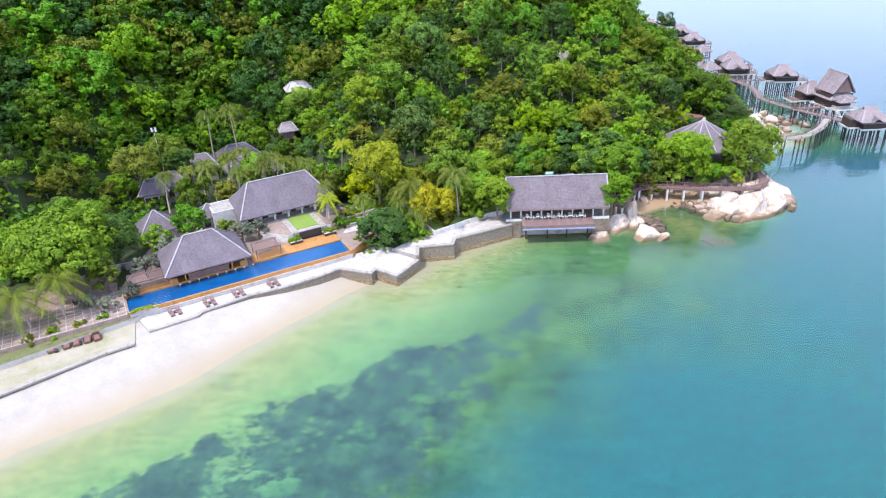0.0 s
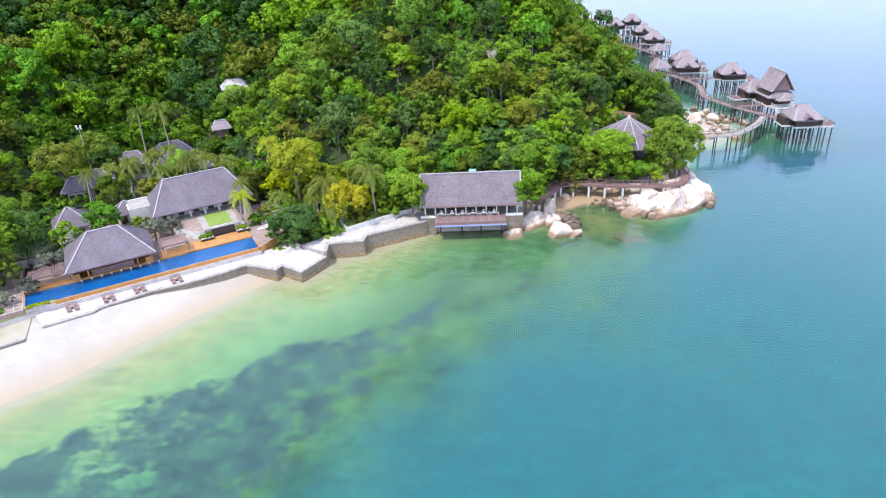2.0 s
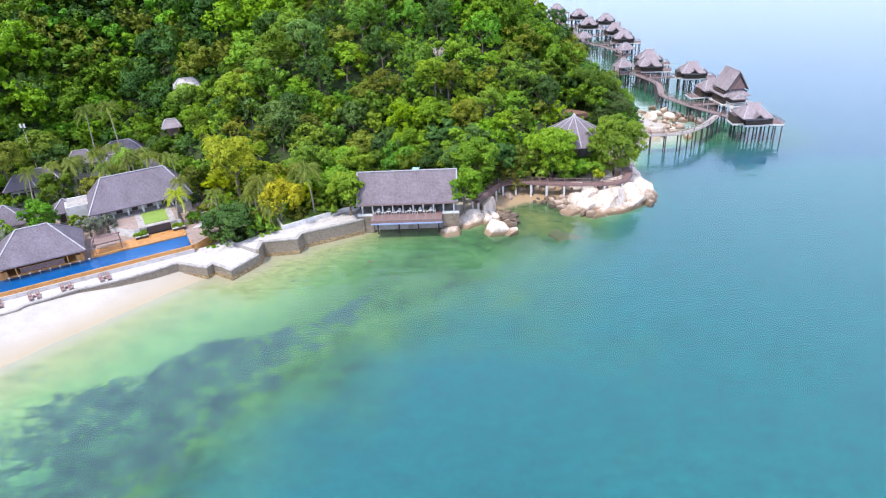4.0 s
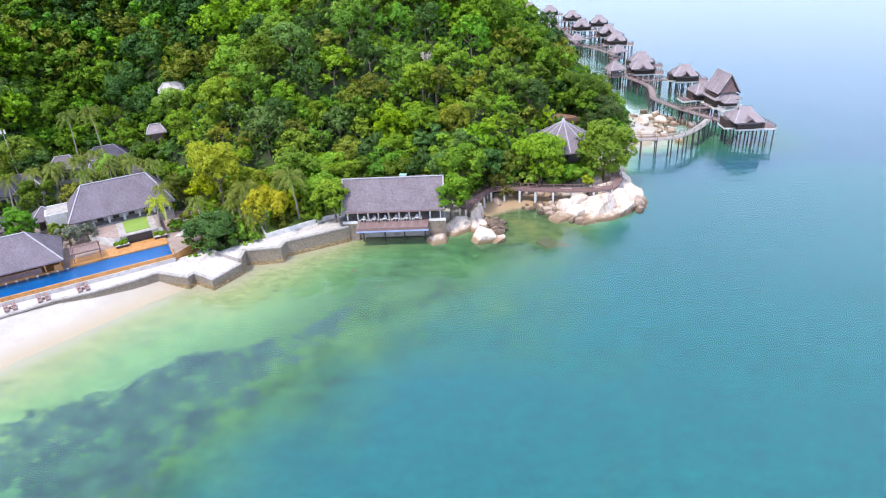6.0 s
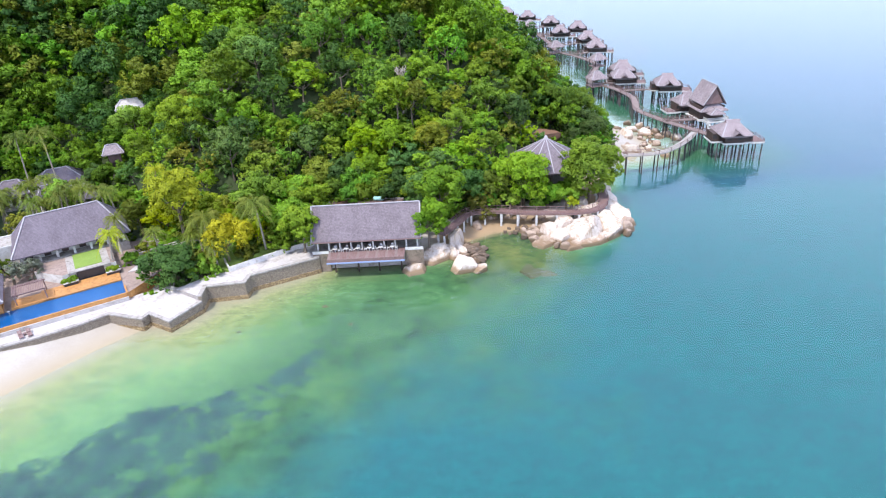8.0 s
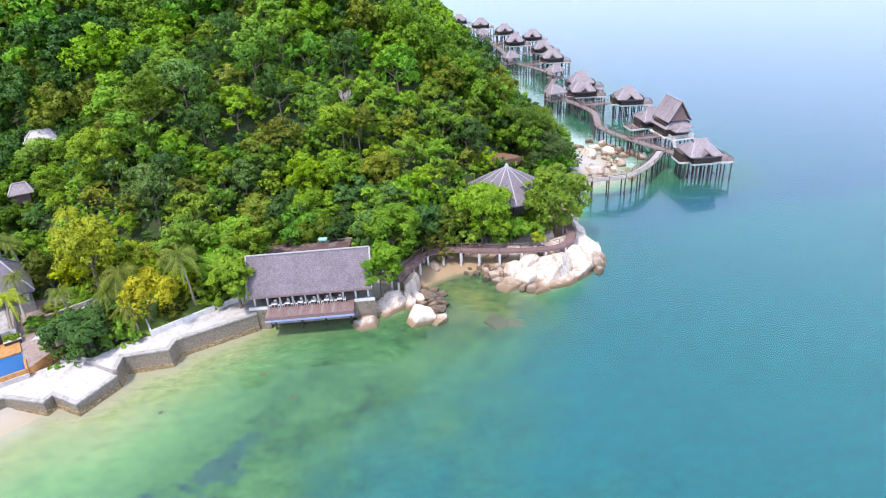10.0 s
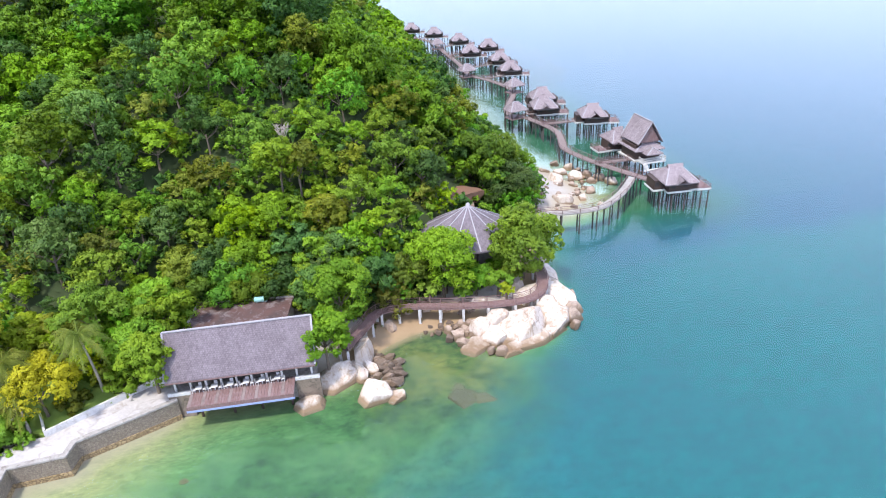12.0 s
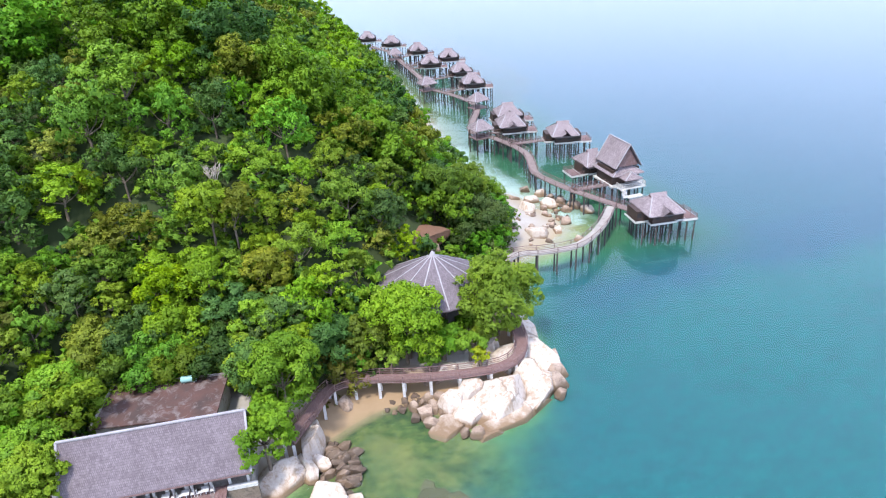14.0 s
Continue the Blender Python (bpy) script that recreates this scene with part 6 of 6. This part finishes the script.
# ---- rocks ----
def boulder(rng, x, y, z, sx, sy, sz, rz, mat, label, sharp=0.0, tilt=(0, 0), fine=4):
    """A weathered block: a lumpy ball planed off on several sides, its edges worn."""
    bm = bmesh.new()
    bmesh.ops.create_icosphere(bm, subdivisions=fine, radius=1.0)
    o = Vector((rng.uniform(0, 50), rng.uniform(0, 50), rng.uniform(0, 50)))
    cuts = [(Vector((rng.gauss(0, 0.25), rng.gauss(0, 0.25), 1)).normalized(), rng.uniform(0.5, 0.66))]
    a0, n = rng.uniform(0, 1.5), 5 if sharp < 0.5 else rng.choice((4, 5))
    for k in range(n):
        a = a0 + math.tau * k / n + rng.uniform(-0.3, 0.3)
        cuts.append((Vector((math.cos(a), math.sin(a), rng.uniform(-0.1, 0.7))).normalized(), rng.uniform(0.62, 0.86) - 0.08 * sharp))
    for v in bm.verts:
        n3 = v.co.normalized()
        c = n3 * (1.06 + 0.16 * noise.noise(n3 * 1.3 + o))
        for again in (0, 1):
            for pn, pd in cuts:
                over = c.dot(pn) - pd
                if over > 0:
                    c -= pn * over * (0.94 if sharp < 0.5 else 1.0)
        c *= 1 + 0.035 * noise.noise(n3 * 4 + o) + 0.018 * noise.noise(n3 * 10 + o)
        v.co = Vector((c.x * sx, c.y * sy, c.z * sz))
    for f in bm.faces:
        f.smooth = sharp < 0.5
    ob = part("boulder", bm, mat)
    ob.matrix_basis = pose(x, y, z, tilt[0] + rng.uniform(-4, 4), tilt[1] + rng.uniform(-4, 4), rz)
    return tagged(ob, label, "boulder", "boulders along the shore")


def rocks():
    rng = random.Random(3)
    pale = "large pale weathered granite boulder at the waterline"
    dark = "brown weathered boulder at the waterline"
    # beside the restaurant: a leaning slab, upright blocks and a jumble
    for x, y, z, sx, sy, sz, rz, tilt in ((37.2, 124.2, 0.2, 4.6, 3.2, 2.5, 12, (16, 6)), (41.4, 128.2, 1.4, 1.9, 2.6, 2.7, -10, (0, 0)), (42.3, 119.6, 0.1, 2.8, 2.5, 2.2, 15, (0, 0)), (40.4, 125.0, 0.7, 1.1, 2.6, 2.1, 22, (0, 8)),
                                          (45.4, 118.4, -0.1, 1.5, 1.5, 1.1, 30, (0, 0)), (32.6, 119.8, -0.1, 2.5, 2.1, 1.7, 0, (0, 0)), (41.6, 131.6, 1.2, 1.5, 1.8, 1.9, 0, (0, 0)), (42.2, 125.6, 0.4, 1.2, 1.6, 1.4, 50, (0, 0))):
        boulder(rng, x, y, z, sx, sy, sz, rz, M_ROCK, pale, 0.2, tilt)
    for i in range(40):
        a, r = rng.uniform(0, math.tau), rng.uniform(0, 1) ** 0.5
        s = rng.uniform(0.8, 2.1) * (1.1 - 0.45 * r)
        boulder(rng, 44.6 + 2.9 * r * math.cos(a), 124.2 + 5.0 * r * math.sin(a), 0.25 - 0.3 * r, s, s * 0.55, s * 0.42 + 0.25, rng.uniform(-30, 60), M_ROCK_DARK if i % 5 < 3 else M_ROCK_MID, dark, 1, (rng.uniform(-20, 20), rng.uniform(-20, 20)), 3)
    # the headland: domed slabs parted by joints, with a lower ledge in the swash
    for x, y, z, sx, sy, sz, rz, tilt in ((67.6, 129.6, 0.6, 6.6, 4.8, 3.6, 20, (10, -4)), (63.2, 128.2, 0.5, 2.7, 2.2, 2.0, 5, (8, 0)), (61.6, 131.0, 0.9, 2.2, 2.2, 2.3, 30, (0, 0)), (59.8, 127.4, -0.3, 2.8, 2.6, 1.3, 20, (8, 0)), (64.4, 131.6, 1.6, 2.6, 1.6, 2.0, 15, (0, 0)),
                                          (69.2, 126.4, -0.3, 7.0, 2.2, 2.1, 20, (14, 0)), (74.4, 129.8, -0.3, 4.8, 2.4, 2.5, 46, (12, 0)), (74.0, 132.6, 0.5, 3.4, 3.4, 3.0, 40, (4, 6)), (77.0, 137.6, 0.3, 2.6, 5.4, 3.0, 12, (0, 8)), (78.2, 144.4, 0.1, 2.2, 5.0, 2.9, 4, (0, 8)),
                                          (78.6, 151.0, 0.0, 2.0, 4.0, 2.4, 0, (0, 0)), (71.8, 137.4, 1.7, 2.8, 2.6, 2.1, 0, (0, 0)), (71.0, 141.2, 2.0, 1.6, 1.6, 2.0, 20, (0, 0)), (68.2, 136.6, 1.9, 2.2, 1.6, 1.5, 40, (0, 0)), (62.6, 137.4, 1.8, 1.8, 1.5, 1.7, 0, (0, 0)), (65.2, 124.8, -0.7, 3.4, 1.6, 1.3, 15, (0, 0))):
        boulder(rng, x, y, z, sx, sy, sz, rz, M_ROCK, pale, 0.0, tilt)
    for x, y, s in ((77.6, 131.2, 2.2), (79.0, 133.8, 1.9), (79.6, 136.4, 1.3), (77.4, 128.6, 1.2), (63.4, 124.6, 1.3), (61.6, 125.2, 1.0), (57.6, 130.6, 1.8), (59.0, 131.6, 1.5), (57.8, 128.6, 1.4), (60.4, 133.0, 1.4), (56.4, 132.4, 1.1), (58.6, 133.8, 1.2), (56.0, 130.2, 0.9), (55.2, 134.2, 0.8), (54.6, 132.4, 0.7), (53.4, 134.6, 0.6), (57.0, 134.6, 0.9), (52.4, 133.2, 0.5), (46.8, 135.6, 1.5),
                    (54, 138.8, 1.2), (57, 138.0, 1.4), (61, 136.2, 1.3), (50.2, 139.0, 1.2), (65.6, 136.2, 1.1), (59.6, 136.4, 1.0)):
        boulder(rng, x, y, 0.25 if y < 135.5 else 1.0, s, s * 0.8, s * 0.8, rng.uniform(0, 180), M_ROCK_MID if s > 0.95 else M_ROCK_DARK, dark, 1, (rng.uniform(-18, 18), rng.uniform(-18, 18)), 3)
    for i in range(46):
        u = rng.random()
        x, y, s = 54.5 + 7.5 * u + rng.uniform(-1.6, 1.6), 133.8 - 6.5 * u * u + rng.uniform(-1.3, 1.3), rng.uniform(0.25, 0.85)
        boulder(rng, x, y, max(ground_at(x, y), -0.4) + 0.15 * s, s, s * 0.75, s * 0.65, rng.uniform(0, 180), M_ROCK_MID if i % 3 else M_ROCK_DARK, dark, 1, (rng.uniform(-25, 25), rng.uniform(-25, 25)), 2)
    for x, y, s in ((55.4, 116.2, 3.0), (57.6, 115.0, 1.9), (54.6, 118.0, 1.5), (16.4, 109.6, 0.7), (2.6, 103.4, 0.5), (21.4, 103.2, 0.6)):
        boulder(rng, x, y, ground_at(x, y) - 0.08 * s, s * 1.15, s * 0.9, s * 0.22, rng.uniform(0, 180), M_ROCK_ALGAE, "submerged weedy rock in shallow water", 0.1)
    for x, y, s, m in ((104.1, 199.7, 1.8, 0), (97.5, 191.9, 3.2, 0), (103.8, 193.0, 2.6, 0), (107, 193.6, 1.7, 1), (103.2, 182.6, 1.8, 1), (110.6, 186.8, 2.0, 0), (94.3, 178.0, 3.4, 0), (86.9, 181.1, 1.7, 1), (86.1, 175.0, 1.9, 1), (93, 185.8, 2.0, 1), (100.5, 196.5, 2.2, 0), (106, 188.5, 1.4, 1), (99.5, 178.8, 1.6, 0), (95.5, 188, 1.8, 1), (108.8, 190.0, 2.0, 1), (101.5, 203.5, 1.6, 1), (97.0, 199.0, 1.5, 1), (102.2, 173.2, 1.4, 0), (100.3, 187.5, 1.2, 1), (98.4, 195.0, 1.4, 1), (105.6, 196.6, 1.3, 1), (101.6, 191.0, 1.2, 1), (92.2, 190.4, 1.6, 0), (96.2, 183.2, 1.1, 1)):
        boulder(rng, x, y, 0.35, s, s * 0.75, s * 0.7, rng.uniform(0, 180), M_ROCK_MID if m else M_ROCK, dark if m else pale, 0.3 if s > 1.9 else 1, (rng.uniform(-15, 15), rng.uniform(-15, 15)), 3)
    for i in range(60):
        u = rng.random()
        x, y, s = 92 + 17 * u + rng.uniform(-3, 3), 178 + 17 * u + rng.uniform(-6, 6), rng.uniform(0.35, 1.15)
        boulder(rng, x, y, max(ground_at(x, y), -0.3) + 0.2 * s, s, s * 0.72, s * 0.6, rng.uniform(0, 180), (M_ROCK_MID, M_ROCK_DARK, M_ROCK)[i % 3], pale if i % 3 == 2 else dark, 1, (rng.uniform(-25, 25), rng.uniform(-25, 25)), 2)
    for x, y, s in ((65.0, 164.6, 1.7), (68.5, 165.0, 1.3), (62.8, 166.2, 1.1), (71.5, 164.0, 1.2)):
        boulder(rng, x, y, ground_at(x, y) + 0.6, s, s * 0.8, s * 0.9, rng.uniform(0, 180), M_ROCK_DARK, "boulder on the bare red slope", 0.5)


rocks()
bank = boulder(random.Random(9), 65.5, 168.0, ground_at(65.5, 168.0) - 1.2, 7.0, 4.8, 2.2, 20, M_SOIL, "bare red earth bank among the trees", 0.4)
bank.name = "earth_bank"
tagged(bank, category="earth bank", group="earth banks")


def bare_tree(x, y, z, h):
    t = thing("bare_tree", "leafless pale grey tree among the canopy", "tree", x, y, z)
    rng = random.Random(21)
    bm = bmesh.new()
    add_tube(bm, [(0, 0, 0), (0.2, 0, h * 0.5), (0, 0.2, h - 3.2)], [0.22, 0.17, 0.12])
    part("trunk", bm, M_PALMBARK, t)
    for k in range(16):
        a, b = rng.uniform(0, math.tau), rng.uniform(0.5, 1.9)
        bm = bmesh.new()
        p1 = Vector((b * 0.4 * math.cos(a), b * 0.4 * math.sin(a), h - rng.uniform(1.9, 2.6)))
        p2 = Vector((b * math.cos(a), b * math.sin(a), h - rng.uniform(-0.3, 1.2)))
        add_tube(bm, [(0, 0.2, h - 3.3), p1, p2], [0.08, 0.055, 0.02], 5)
        for j in range(3):
            q = p1.lerp(p2, rng.uniform(0.2, 0.9))
            add_tube(bm, [q, q + Vector((rng.uniform(-0.7, 0.7), rng.uniform(-0.7, 0.7), rng.uniform(0.3, 0.9)))], [0.05, 0.02], 4)
        part("limb", bm, M_PALMBARK, t)


bare_tree(32.6, 164.0, ground_at(32.6, 164.0) - 0.3, 30.3 - ground_at(32.6, 164.0))
LAMP_H = 20.0 - ground_at(-66.5, 149.5)
fl = thing("floodlight", "pair of white floodlights on a tall pole", "floodlight", -66.5, 149.5, ground_at(-66.5, 149.5))
bm = bmesh.new()
add_tube(bm, [(0, 0, 0), (0, 0, LAMP_H)], [0.06, 0.045], 8)
part("pole", bm, M_CREAM, fl)
for x in (-0.55, 0.35):
    box("lamp_head", (x, x + 0.42, -0.2, -0.05, LAMP_H - 0.5, LAMP_H + 0.5), M_WHITE, fl)
